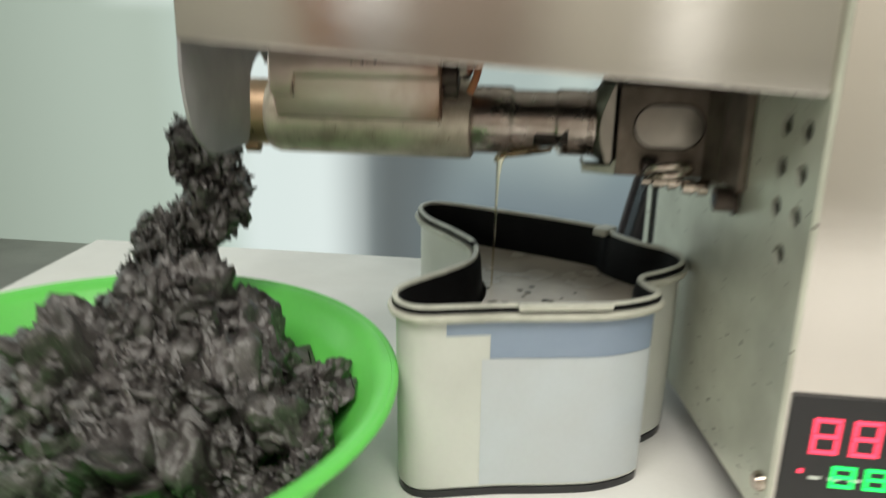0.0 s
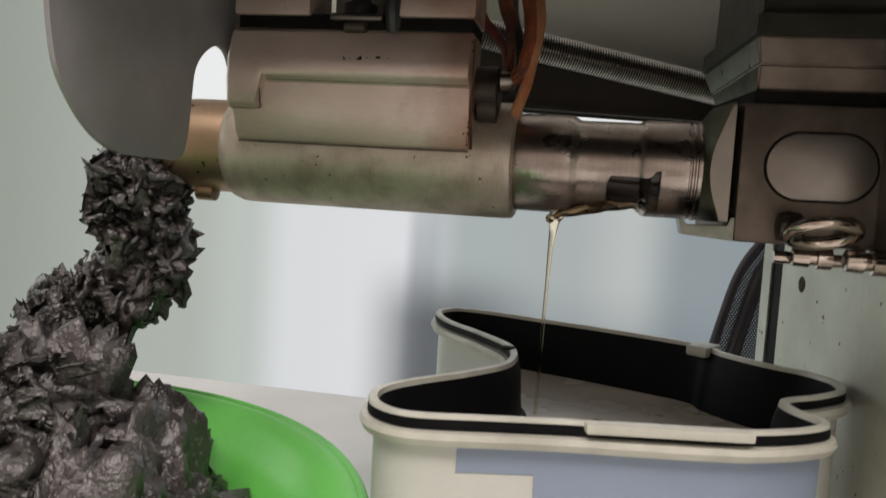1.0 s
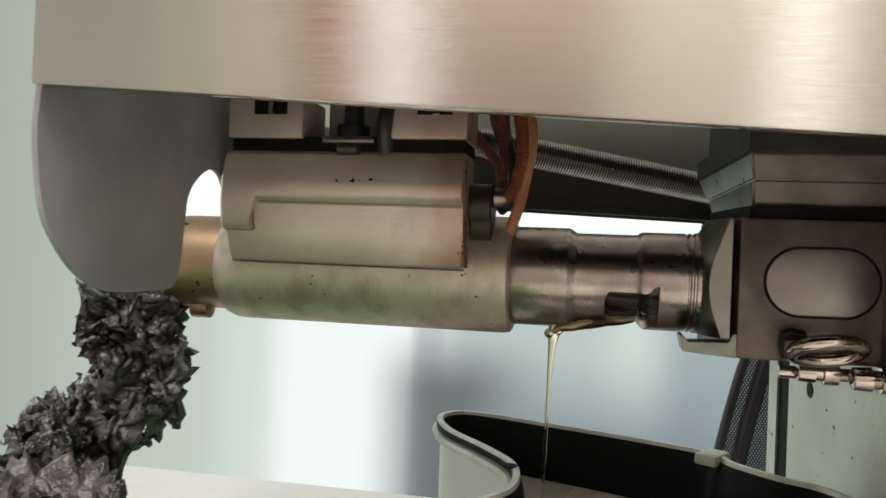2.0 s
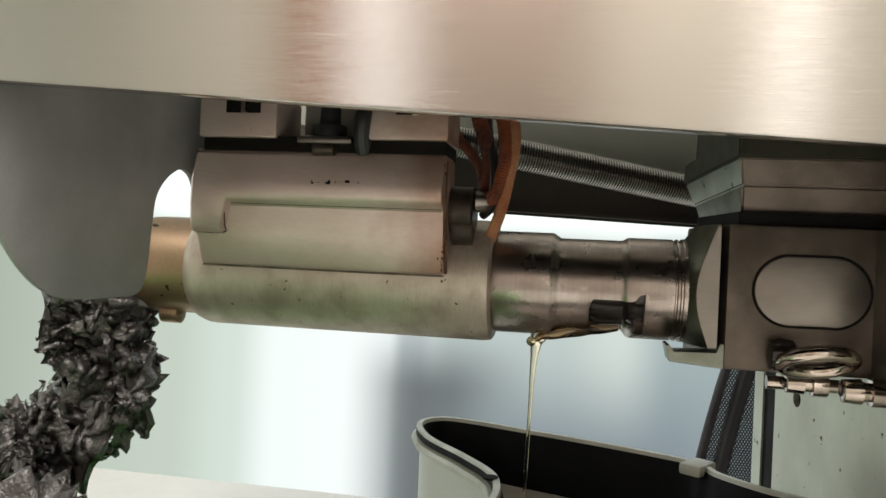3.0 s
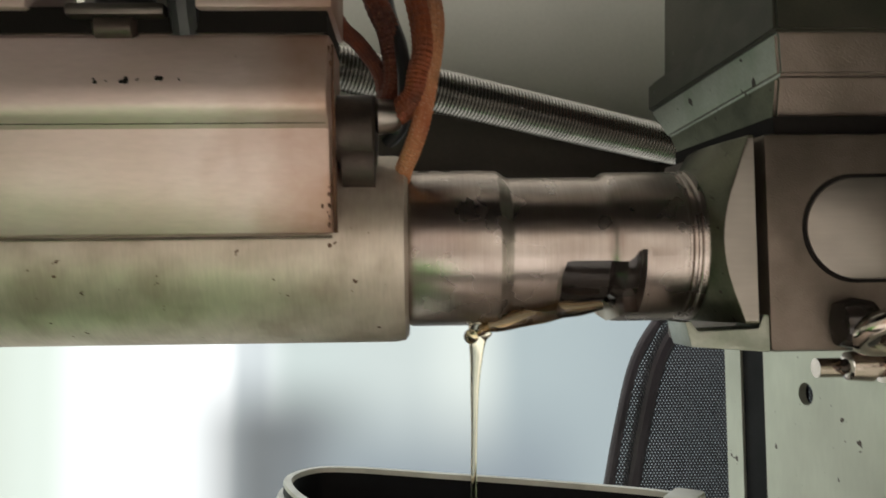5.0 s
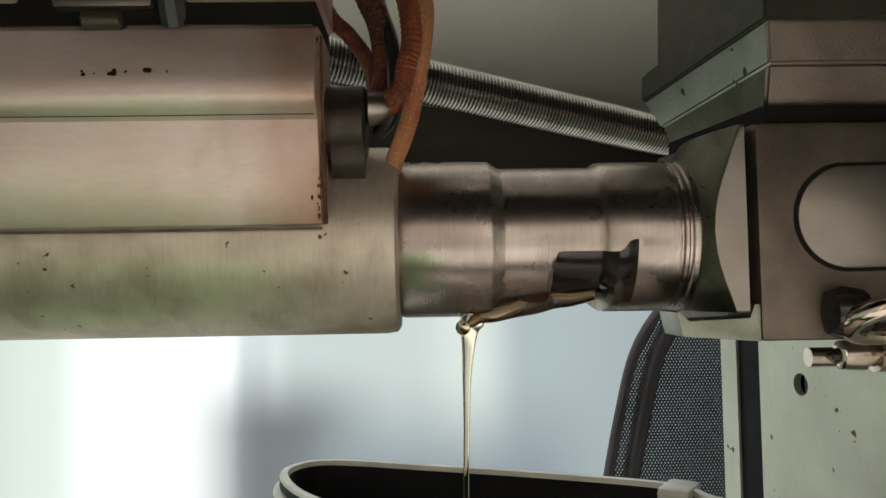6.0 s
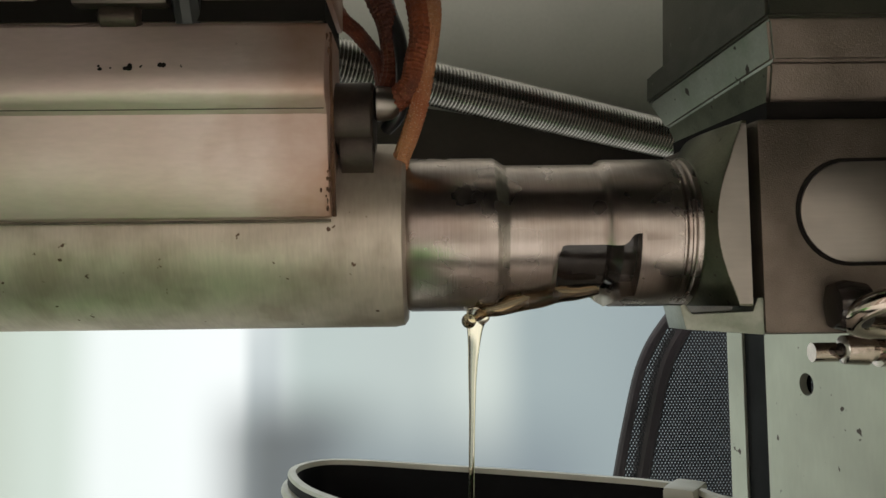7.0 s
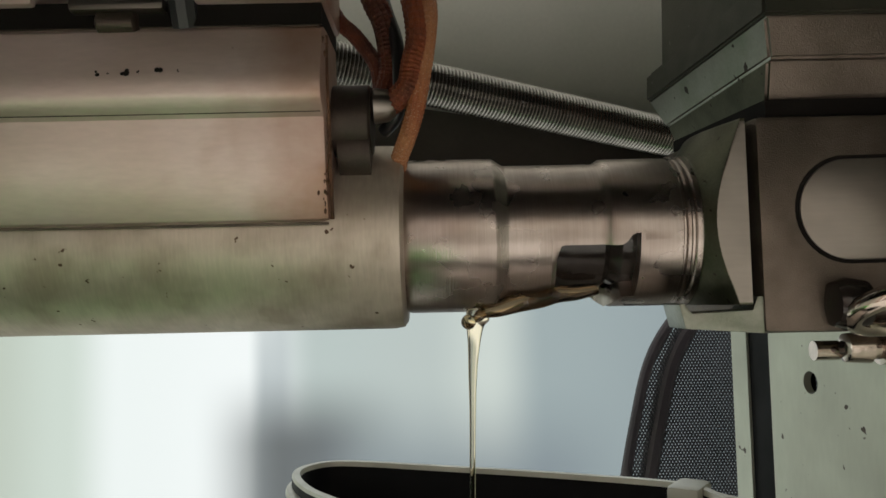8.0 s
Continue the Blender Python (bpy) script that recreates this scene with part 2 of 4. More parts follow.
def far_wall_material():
    """Backdrop for the room far behind: its light and blur painted as soft, upright glowing zones."""
    m = bpy.data.materials.new("far_room_painted_glow")
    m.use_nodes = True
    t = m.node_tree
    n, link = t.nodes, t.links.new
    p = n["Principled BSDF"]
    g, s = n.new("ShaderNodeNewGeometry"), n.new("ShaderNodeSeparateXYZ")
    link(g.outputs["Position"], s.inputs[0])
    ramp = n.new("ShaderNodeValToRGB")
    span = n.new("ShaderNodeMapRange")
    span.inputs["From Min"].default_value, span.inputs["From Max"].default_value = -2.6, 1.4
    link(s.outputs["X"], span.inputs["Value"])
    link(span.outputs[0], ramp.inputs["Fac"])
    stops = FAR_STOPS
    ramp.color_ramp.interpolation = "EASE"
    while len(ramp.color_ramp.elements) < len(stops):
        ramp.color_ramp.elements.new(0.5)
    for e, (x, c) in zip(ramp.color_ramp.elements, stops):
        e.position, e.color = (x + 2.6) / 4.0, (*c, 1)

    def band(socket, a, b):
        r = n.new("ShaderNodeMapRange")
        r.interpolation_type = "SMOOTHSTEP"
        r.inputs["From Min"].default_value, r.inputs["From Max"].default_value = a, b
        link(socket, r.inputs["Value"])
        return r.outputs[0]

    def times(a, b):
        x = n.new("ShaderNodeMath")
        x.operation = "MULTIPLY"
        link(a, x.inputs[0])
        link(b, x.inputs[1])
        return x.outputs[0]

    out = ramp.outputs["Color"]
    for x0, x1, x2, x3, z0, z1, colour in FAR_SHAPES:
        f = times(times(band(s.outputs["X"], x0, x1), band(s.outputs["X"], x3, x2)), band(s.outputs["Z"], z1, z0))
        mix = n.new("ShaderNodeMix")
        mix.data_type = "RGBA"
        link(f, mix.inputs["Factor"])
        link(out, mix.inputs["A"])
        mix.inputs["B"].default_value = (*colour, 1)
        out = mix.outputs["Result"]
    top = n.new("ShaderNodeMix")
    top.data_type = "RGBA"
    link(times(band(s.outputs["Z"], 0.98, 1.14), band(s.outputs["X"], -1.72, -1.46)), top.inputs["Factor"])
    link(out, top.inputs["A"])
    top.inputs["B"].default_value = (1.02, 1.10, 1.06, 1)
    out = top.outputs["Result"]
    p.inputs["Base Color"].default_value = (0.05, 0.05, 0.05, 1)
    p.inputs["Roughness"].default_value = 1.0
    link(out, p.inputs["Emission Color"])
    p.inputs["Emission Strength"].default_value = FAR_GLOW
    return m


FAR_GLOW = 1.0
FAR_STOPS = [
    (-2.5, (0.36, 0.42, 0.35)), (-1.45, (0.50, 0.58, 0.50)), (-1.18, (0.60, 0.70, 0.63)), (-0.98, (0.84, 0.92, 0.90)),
    (-0.54, (0.88, 0.95, 0.94)), (-0.28, (0.47, 0.56, 0.54)), (0.1, (0.47, 0.55, 0.53)), (0.32, (0.58, 0.66, 0.62)), (0.52, (0.32, 0.40, 0.41)), (1.3, (0.25, 0.31, 0.33)),
]
FAR_SHAPES = [
    (-0.54, -0.47, -0.42, -0.35, 0.55, 1.30, (0.48, 0.55, 0.56)),
    (-0.74, -0.40, -0.30, 0.08, 0.44, 0.74, (0.13, 0.15, 0.155)),
    (-0.45, 0.0, 0.5, 0.9, 0.22, 0.70, (0.20, 0.25, 0.28)),
]
FAR = far_wall_material()

# ---- building helpers: plans in decimetres from the press tube's lower left end ----
ZB = 0.945


def V(x, y, z):
    return Vector((x * 0.1, y * 0.1, ZB + z * 0.1))


def part(name, bm, material, parent=None, label="", angle=35):
    me = bpy.data.meshes.new(name)
    bmesh.ops.recalc_face_normals(bm, faces=bm.faces)
    bm.to_mesh(me)
    bm.free()
    return part_mesh(name, me, material, parent, label, angle)


def part_mesh(name, me, material, parent=None, label="", angle=35):
    me.materials.append(material)
    me.polygons.foreach_set("use_smooth", [True] * len(me.polygons))
    me.set_sharp_from_angle(angle=radians(angle))
    ob = new(name, me)
    if parent:
        ob.parent = parent
    if label:
        ob["label"] = label
    return ob


def thing(name, label, category, group="", at=(0, 0, 0)):
    return tagged(new(name), label, category, group)


def box(x0, x1, y0, y1, z0, z1, bevel=0.0, bm=None, turn=0.0, pivot=None, seg=2):
    bm = bm or bmesh.new()
    c = [bm.verts.new(V(x, y, z)) for x in (x0, x1) for y in (y0, y1) for z in (z0, z1)]
    f = [bm.faces.new([c[i] for i in q]) for q in ((0, 1, 3, 2), (4, 6, 7, 5), (0, 4, 5, 1), (2, 3, 7, 6), (0, 2, 6, 4), (1, 5, 7, 3))]
    bmesh.ops.recalc_face_normals(bm, faces=f)
    if turn:
        px, py = pivot or ((x0 + x1) / 2, (y0 + y1) / 2)
        bmesh.ops.rotate(bm, verts=c, cent=V(px, py, 0), matrix=Matrix.Rotation(radians(turn), 3, "Z"))
    if bevel:
        bmesh.ops.bevel(bm, geom=list({e for q in f for e in q.edges}), offset=bevel * 0.1, segments=seg, affect="EDGES", profile=0.6)
    return bm


def lathe_x(profile, cy, cz, seg=64, bm=None, skip=None, close=True, angle=None):
    """A turned piece: (x, radius) pairs round the axis through cy, cz."""
    bm = bm or bmesh.new()
    rings = []
    for x, r in profile:
        turn = [angle(x, k) if angle else 2 * math.pi * k / seg for k in range(seg)]
        rings.append([bm.verts.new(V(x, cy - r * math.cos(a), cz + r * math.sin(a))) for a in turn])
    for i, (a, b) in enumerate(zip(rings, rings[1:])):
        for k in range(seg):
            if skip and skip(profile[i][0], profile[i + 1][0], k):
                continue
            bm.faces.new((a[k], a[(k + 1) % seg], b[(k + 1) % seg], b[k]))
    if close:
        for ring in (rings[0], rings[-1]):
            bm.faces.new(ring)
    return bm


def sweep(points, radius, seg=10, bm=None, world_points=False):
    """A round rod along points; radius may be a list."""
    bm = bm or bmesh.new()
    pts = [Vector(p) if world_points else V(*p) for p in points]
    radii = radius if isinstance(radius, (list, tuple)) else [radius] * len(pts)
    rings, up = [], Vector((0.31, 0.22, 0.93)).normalized()
    for i, p in enumerate(pts):
        d = (pts[min(i + 1, len(pts) - 1)] - pts[max(i - 1, 0)]).normalized()
        s = d.cross(up)
        s = s.normalized() if s.length > 1e-4 else d.orthogonal().normalized()
        w = s.cross(d)
        up = w
        rings.append([bm.verts.new(p + 0.1 * radii[i] * (math.cos(a) * s + math.sin(a) * w)) for a in (2 * math.pi * k / seg for k in range(seg))])
    for a, b in zip(rings, rings[1:]):
        for k in range(seg):
            bm.faces.new((a[k], a[(k + 1) % seg], b[(k + 1) % seg], b[k]))
    bm.faces.new(rings[0])
    bm.faces.new(rings[-1])
    return bm


def smooth_line(points, n=6, closed=False):
    """Catmull-Rom through points."""
    p = [Vector(q) for q in points]
    out, m = [], len(p)
    for i in range(m if closed else m - 1):
        a, b, c, d = (p[(i + k) % m] if closed else p[max(0, min(m - 1, i + k))] for k in (-1, 0, 1, 2))
        for k in range(n):
            t = k / n
            out.append(0.5 * (2 * b + (c - a) * t + (2 * a - 5 * b + 4 * c - d) * t * t + (3 * b - a - 3 * c + d) * t**3))
    if not closed:
        out.append(p[-1])
    return out


def prism(outline, axis, a, b, bevel=0.0, bm=None, shear=0.0):
    """An outline of two coordinates, pulled along the axis from a to b."""
    bm = bm or bmesh.new()

    def at(p, h):
        q = {"x": (h, p[0], p[1]), "y": (p[0], h, p[1]), "z": (p[0], p[1], h)}[axis]
        return V(q[0] - shear * q[1], q[1], q[2])

    lo, hi = [bm.verts.new(at(p, a)) for p in outline], [bm.verts.new(at(p, b)) for p in outline]
    n = len(outline)
    f = [bm.faces.new((lo[k], lo[(k + 1) % n], hi[(k + 1) % n], hi[k])) for k in range(n)] + [bm.faces.new(lo), bm.faces.new(hi)]
    bmesh.ops.recalc_face_normals(bm, faces=f)
    if bevel:
        bmesh.ops.bevel(bm, geom=list({e for q in f for e in q.edges}), offset=bevel * 0.1, segments=2, affect="EDGES", profile=0.6)
    return bm


def sheet_with_holes(outline, holes, thick, place):
    """A flat sheet of an outline with round holes (u, v, radius) through it; place maps (u, v, w) to the world."""
    cu = bpy.data.curves.new("sheet", "CURVE")
    cu.dimensions, cu.fill_mode, cu.extrude = "2D", "BOTH", thick * 0.05
    rounds = [[(u + r * math.cos(2 * math.pi * k / 24), v + r * math.sin(2 * math.pi * k / 24)) for k in range(24)] for u, v, r in holes]
    for loop in [outline] + rounds:
        s = cu.splines.new("POLY")
        s.points.add(len(loop) - 1)
        for q, (u, v) in zip(s.points, loop):
            q.co = (u * 0.1, v * 0.1, 0, 1)
        s.use_cyclic_u = True
    ob = bpy.data.objects.new("sheet", cu)
    me = bpy.data.meshes.new_from_object(ob)
    bpy.data.objects.remove(ob)
    bpy.data.curves.remove(cu)
    for v in me.vertices:
        v.co = V(*place(v.co.x * 10, v.co.y * 10, v.co.z * 10))
    return me


# ---- the room ----
TABLE = -1.93
FLOOR_Z = -9.45


def structure(name, bm, material, label, category):
    return tagged(part(name, bm, material), label, category, kind="structure")


structure("floor", box(-26, 26, -27, 26, FLOOR_Z - 1, FLOOR_Z), FLOOR, "plain grey tiled floor under the table", "floor")
structure("ceiling", box(-26, 26, -27, 26, 17, 18), WHITE_TOP, "plain white painted ceiling of the room", "ceiling")
structure("wall_west", box(-26, -25, -26, 25, FLOOR_Z, 17), WALL, "pale grey green painted wall of the room", "wall")
structure("wall_east", box(25, 26, -26, 25, FLOOR_Z, 17), WALL, "pale grey green painted wall of the room", "wall")
# unseen wall, cream so that the hood's reflection turns pale
structure("wall_south", box(-26, 26, -27, -26, FLOOR_Z, 17), CREAM, "plain cream painted wall behind the viewer", "wall")
# the backdrop gives off its painted room light itself
structure("backdrop", box(-26, 26, 25, 26, FLOOR_Z, 17), FAR, "glowing backdrop painted as a bright room out of focus", "backdrop")

table = thing("work_table", "white laminate work table with a straight front edge", "table")
part("tabletop", box(-3.7, 8.5, -7.2, 3.46, TABLE - 0.3, TABLE, 0.04), WHITE_TOP, table)
for lx in (-3.3, 8.1):
    for ly in (-6.8, 3.0):
        part("leg", box(lx - 0.2, lx + 0.2, ly - 0.2, ly + 0.2, FLOOR_Z, TABLE - 0.3, 0.03), STEEL_PLATE, table)

# ---- the press machine: body, hood and control face ----
machine = thing("oil_press_machine", "stainless steel oil press with hood, painted side panel and red display", "oil press")
YAW = (0.157, -1.0)


def panel_at(u, v, w):
    """u runs forward along the side panel from its rear edge, v is height, w outward."""
    k = 1 / math.hypot(*YAW)
    return (2.866 + u * YAW[0] * k + w * YAW[1] * k, 0.80 + u * YAW[1] * k - w * YAW[0] * k, v)


HOLES = [(0.26, -0.255, 0.042)] + [(2.0 + 0.22 * i + 0.005 * j, 0.465 - 0.215 * j, 0.055) for i in range(2) for j in range(-3, 3)] + [(2.12, -0.195, 0.055)]
side = sheet_with_holes([(0.0, -1.656), (2.41, -1.656), (2.41, 3.0), (0.0, 3.0)], HOLES, 0.03, lambda u, v, w: panel_at(u, v, w))
part_mesh("side_panel", side, PANEL, machine, "pale green-white painted side panel with round vent holes")
# black box added behind the panel as the shade inside the vent holes
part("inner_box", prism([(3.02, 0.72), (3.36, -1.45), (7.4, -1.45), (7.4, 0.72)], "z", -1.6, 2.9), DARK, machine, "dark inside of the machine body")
for u0, u1, w, m_, nm, lb in ((-0.17, -0.02, 0.0, LINER, "edge_seal", "black rubber strip along the panel's rear edge"), (-0.29, -0.17, 0.012, PANEL, "rear_frame", "pale painted rear frame edge")):
    pts = [panel_at(u, 0, ww)[:2] for u, ww in ((u0, w), (u1, w), (u1, w - 0.2), (u0, w - 0.2))]
    part(nm, prism(pts, "z", -1.656, 3.0), m_, machine, lb)
front_y = -1.56
part("front_face", box(3.25, 7.5, front_y, front_y + 0.08, -1.656, 3.0, 0.02), STEEL_PLATE, machine, "brushed stainless steel control face")
part("right_side", box(7.42, 7.5, front_y + 0.08, 0.75, -1.656, 3.0), STEEL_PLATE, machine)
for fx in (3.6, 7.0):
    for fy in (-1.2, 0.4):
        part("foot", prism([(fx + 0.16 * math.cos(a * math.pi / 8), fy + 0.16 * math.sin(a * math.pi / 8)) for a in range(16)], "z", TABLE, -1.6), BLACK_PLASTIC, machine, "black rubber foot")
# the hood's front plate hangs a little lower to the right
hood = [(0.07, 0.836), (3.24, 0.650), (3.24, 3.0), (0.09, 3.0)]
part("hood_plate", prism(hood, "y", -1.56, -1.50, 0.012), STEEL_PLATE, machine, "brushed stainless steel hood plate, warm reflections")
# unseen black strip, added to keep the hood's inside dark
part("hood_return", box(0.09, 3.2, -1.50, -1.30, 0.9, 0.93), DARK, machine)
part("body_top", box(3.22, 7.5, -1.5, 1.3, 3.0, 3.05), STEEL_PLATE, machine)
# unseen top sheet, cut short so lamp light reaches the back plate
part("hood_top", box(0.07, 3.2, -1.5, 0.0, 3.0, 3.05), STEEL_PLATE, machine)
# black sheet added behind the plate so the tube mirrors darkness from above
part("hood_shade_sheet", prism([(0.10, 0.90), (3.2, 0.73), (3.2, 2.98), (0.10, 2.98)], "y", -1.495, -1.46), DARK, machine, "unseen black sheet added to darken the hood's inside")
back = [(-0.6, 0.72), (2.85, 0.60), (2.85, 3.0), (-0.6, 3.0)]
part("back_plate", prism(back, "y", 1.2, 1.26), BACKPLATE, machine, "dull grey-green painted back plate behind the spring")
# the back plate is dark brown along its lower edge
part("back_lip", prism([(-0.6, 0.72), (2.85, 0.60), (2.85, 0.62), (-0.6, 0.74)], "y", 1.05, 1.2), BAND_BROWN, machine)
part("lower_band", prism([(-0.6, 0.706), (2.85, 0.586), (2.85, 0.73), (1.5, 0.95), (-0.6, 1.25)], "y", 1.15, 1.196), BAND_BROWN, machine, "dark brown band along the back plate's lower edge")


display = part("display", box(3.275, 4.9, front_y - 0.02, front_y - 0.001, -1.52, -0.86, 0.01), BLACK_PLASTIC, machine, "black display window with red and green digits")


def digit(x, z, w, h, material, name):
    bm = bmesh.new()
    s, y0, y1 = 0.16 * w, front_y - 0.026, front_y - 0.0205
    for a, b, c, d in ((0, w, h - s, h), (0, w, h / 2 - s / 2, h / 2 + s / 2), (0, w, 0, s), (0, s, s * 1.2, h / 2 - s * 0.7), (w - s, w, s * 1.2, h / 2 - s * 0.7), (0, s, h / 2 + s * 0.7, h - s * 1.2), (w - s, w, h / 2 + s * 0.7, h - s * 1.2)):
        box(x + a, x + b, y0, y1, z + c, z + d, 0, bm)
    return part(name, bm, material, display)


for i in range(4):
    digit(3.40 + 0.20 * i, -1.19, 0.14, 0.21, RED_LED, "red_digit")
    digit(3.53 + 0.17 * i, -1.385, 0.12, 0.13, GREEN_LED, "green_digit")
part("status_lamp", box(3.36, 3.385, front_y - 0.03, front_y - 0.0205, -1.31, -1.285, 0.004), RED_LED, display)
for i in range(3):
    part("caption_bar", box(3.42 + 0.1 * i, 3.48 + 0.1 * i, front_y - 0.024, front_y - 0.0205, -1.345, -1.325), WALL, display)


def screw_on_panel(u, v):
    bm = bmesh.new()
    for r0, w0, w1 in ((0.06, 0.015, 0.04), (0.045, 0.04, 0.055)):
        ring0 = [bm.verts.new(V(*panel_at(u + r0 * math.cos(a), v + r0 * math.sin(a), w0))) for a in (k * math.pi / 8 for k in range(16))]
        ring1 = [bm.verts.new(V(*panel_at(u + r0 * 0.9 * math.cos(a), v + r0 * 0.9 * math.sin(a), w1))) for a in (k * math.pi / 8 for k in range(16))]
        for k in range(16):
            bm.faces.new((ring0[k], ring0[(k + 1) % 16], ring1[(k + 1) % 16], ring1[k]))
        bm.faces.new(ring1)
    part("screw", bm, CHROME, machine, "round-headed steel screw")


screw_on_panel(2.32, -1.44)

# ---- press tube, heater and gear block ----
AY, AZ = 0.0, 0.27
press = thing("screw_press_unit", "steel screw press tube with heater jacket and cast block", "screw press")
part("barrel", lathe_x([(0.0, 0.235), (0.015, 0.255), (0.06, 0.272), (0.10, 0.275), (1.395, 0.275), (1.425, 0.27), (1.435, 0.255)], AY, AZ, 96), STEEL_TUBE, press, "satin steel press tube with oil specks")
part("neck", lathe_x([(-0.37, 0.10), (-0.355, 0.17), (-0.32, 0.212), (-0.27, 0.232), (-0.22, 0.235), (0.02, 0.235)], AY, AZ, 64), COPPER, press, "heat-tinted brown neck with a dark oil run")
part("drip_screw", lathe_x([(-0.20, 0.03), (-0.19, 0.05), (-0.10, 0.05), (-0.09, 0.03)], -0.05, 0.035, 16), COPPER, press)


LOW, TOP = 160, 186


def slot(x0, x1, k):
    return 1.855 <= (x0 + x1) / 2 <= 2.09 and LOW <= k < TOP


def slot_angle(x, k):
    """Spreads the ring's points so that two of them run along the slot's curved edges; the slot opens the sleeve's underside."""
    top = 346.5 + 8.5 / (1 + math.exp(-(x - 2.055) / 0.005)) - 34 * max(0.0, (1.875 - x) / 0.03) ** 2
    low = 246 + 54 / (1 + math.exp(-(x - 2.028) / 0.006)) + 48 / (1 + math.exp((x - 1.885) / 0.008))
    if not 1.8449 <= x <= 2.1001:
        top, low = 360 * TOP / 192, 360 * LOW / 192
    return radians(float(np.interp(k, [0, 120, LOW, TOP, 192], [0, 225, low, top, 360])))


turned = [(1.43, 0.222), (1.445, 0.23), (1.685, 0.23), (1.692, 0.2285), (1.722, 0.209), (1.73, 0.208), (1.80, 0.208), (1.8445, 0.208)]
turned += [(1.845 + 0.0125 * k, 0.208) for k in range(12)] + [(1.995, 0.209), (2.005, 0.216), (2.0125, 0.2205)] + [(2.025 + 0.0125 * k, 0.222) for k in range(7)]
turned += [(2.1005, 0.222), (2.20, 0.222), (2.205, 0.2215), (2.209, 0.2145), (2.214, 0.2145), (2.218, 0.222), (2.226, 0.2235), (2.232, 0.217), (2.238, 0.217), (2.243, 0.224), (2.256, 0.226), (2.27, 0.22)]
bm = lathe_x(turned, AY, AZ, 192, skip=slot, angle=slot_angle)
rim_edges = [e for e in bm.edges if e.is_boundary]
for v in [g for g in bmesh.ops.extrude_edge_only(bm, edges=rim_edges)["geom"] if isinstance(g, bmesh.types.BMVert)]:
    flat = Vector((0, v.co.y - 0.1 * AY, v.co.z - ZB - 0.1 * AZ))
    v.co -= flat.normalized() * (flat.length - 0.0168)
part("cage", bm, STEEL_RINGS, press, "lathe-turned steel sleeve with an oil slot")
part("slot_core", lathe_x([(1.78, 0.14), (1.79, 0.170), (1.86, 0.166), (1.89, 0.176), (2.0, 0.172), (2.02, 0.15), (2.05, 0.172), (2.14, 0.172), (2.15, 0.14)], AY, AZ, 48), OILY_DARK, press, "dark oily core behind the slot")
# heater jacket: a ridge above, a sunk field below, all clamped on the tube
ridge = [(-0.20, 0.80), (-0.365, 0.80), (-0.392, 0.778), (-0.425, 0.66), (-0.428, 0.61), (-0.418, 0.588), (-0.398, 0.575), (-0.372, 0.555), (-0.352, 0.44), (-0.315, 0.318), (-0.30, 0.298), (-0.20, 0.285), (-0.1, 0.29)]
tab = [(-0.20, 0.80), (-0.365, 0.80), (-0.392, 0.778), (-0.425, 0.66), (-0.428, 0.56), (-0.415, 0.46), (-0.395, 0.438), (-0.36, 0.428), (-0.345, 0.40), (-0.315, 0.318), (-0.30, 0.298), (-0.20, 0.285), (-0.1, 0.29)]
bm = bmesh.new()
stations = [(0.118, tab, 0.02), (0.135, tab, 0.0), (0.262, tab, 0.0), (0.292, ridge, 0.0), (1.222, ridge, 0.0), (1.24, ridge, 0.006), (1.248, ridge, 0.025)]
rows_ = [[bm.verts.new(V(x, y + inn, z - (inn * 0.6 if z > 0.7 else -inn * 0.5 if z < 0.35 else 0))) for y, z in prof] for x, prof, inn in stations]
for a, b in zip(rows_, rows_[1:]):
    for k in range(len(ridge) - 1):
        bm.faces.new((a[k], a[k + 1], b[k + 1], b[k]))
bm.faces.new(rows_[0])
bm.faces.new(rows_[-1])
part("heater_jacket", bm, STEEL_JACKET, press, "cast aluminium heater jacket with a sunk field")
rng = random.Random(4)
bm = bmesh.new()
for i, (dx, w) in enumerate(((-0.155, 0.018), (-0.085, 0.026), (-0.05, 0.008), (0.0, 0.024), (0.05, 0.008), (-0.125, 0.008))):
    x, z = 0.835 + dx, 0.664 + rng.uniform(-0.004, 0.004)
    for q in range(3):
        bmesh.ops.create_icosphere(bm, subdivisions=1, radius=0.1 * w * rng.uniform(0.2, 0.42), matrix=Matrix.Translation(V(x + rng.uniform(-0.3, 0.3) * w, -0.4245, z + rng.uniform(-0.006, 0.006))) @ Matrix.Diagonal((1, 0.25, 0.9, 1)))
part("stamp_mark", bm, DARK, press, "short worn stamp marks")
bm = bmesh.new()
for i in range(90):
    z = rng.uniform(0.31, 0.76)
    y = -0.40 if z > 0.6 else -0.34 - 0.02 * (z - 0.3) / 0.3
    bmesh.ops.create_icosphere(bm, subdivisions=1, radius=rng.uniform(0.0002, 0.0007), matrix=Matrix.Translation(V(1.236 + rng.gauss(0, 0.006), y + 0.012, z)) @ Matrix.Diagonal((0.7, 0.6, 1.4, 1)))
tagged(part("rust_crust", bm, RUST, press, "rusty chips along the jacket's worn edge"), kind="stuff")
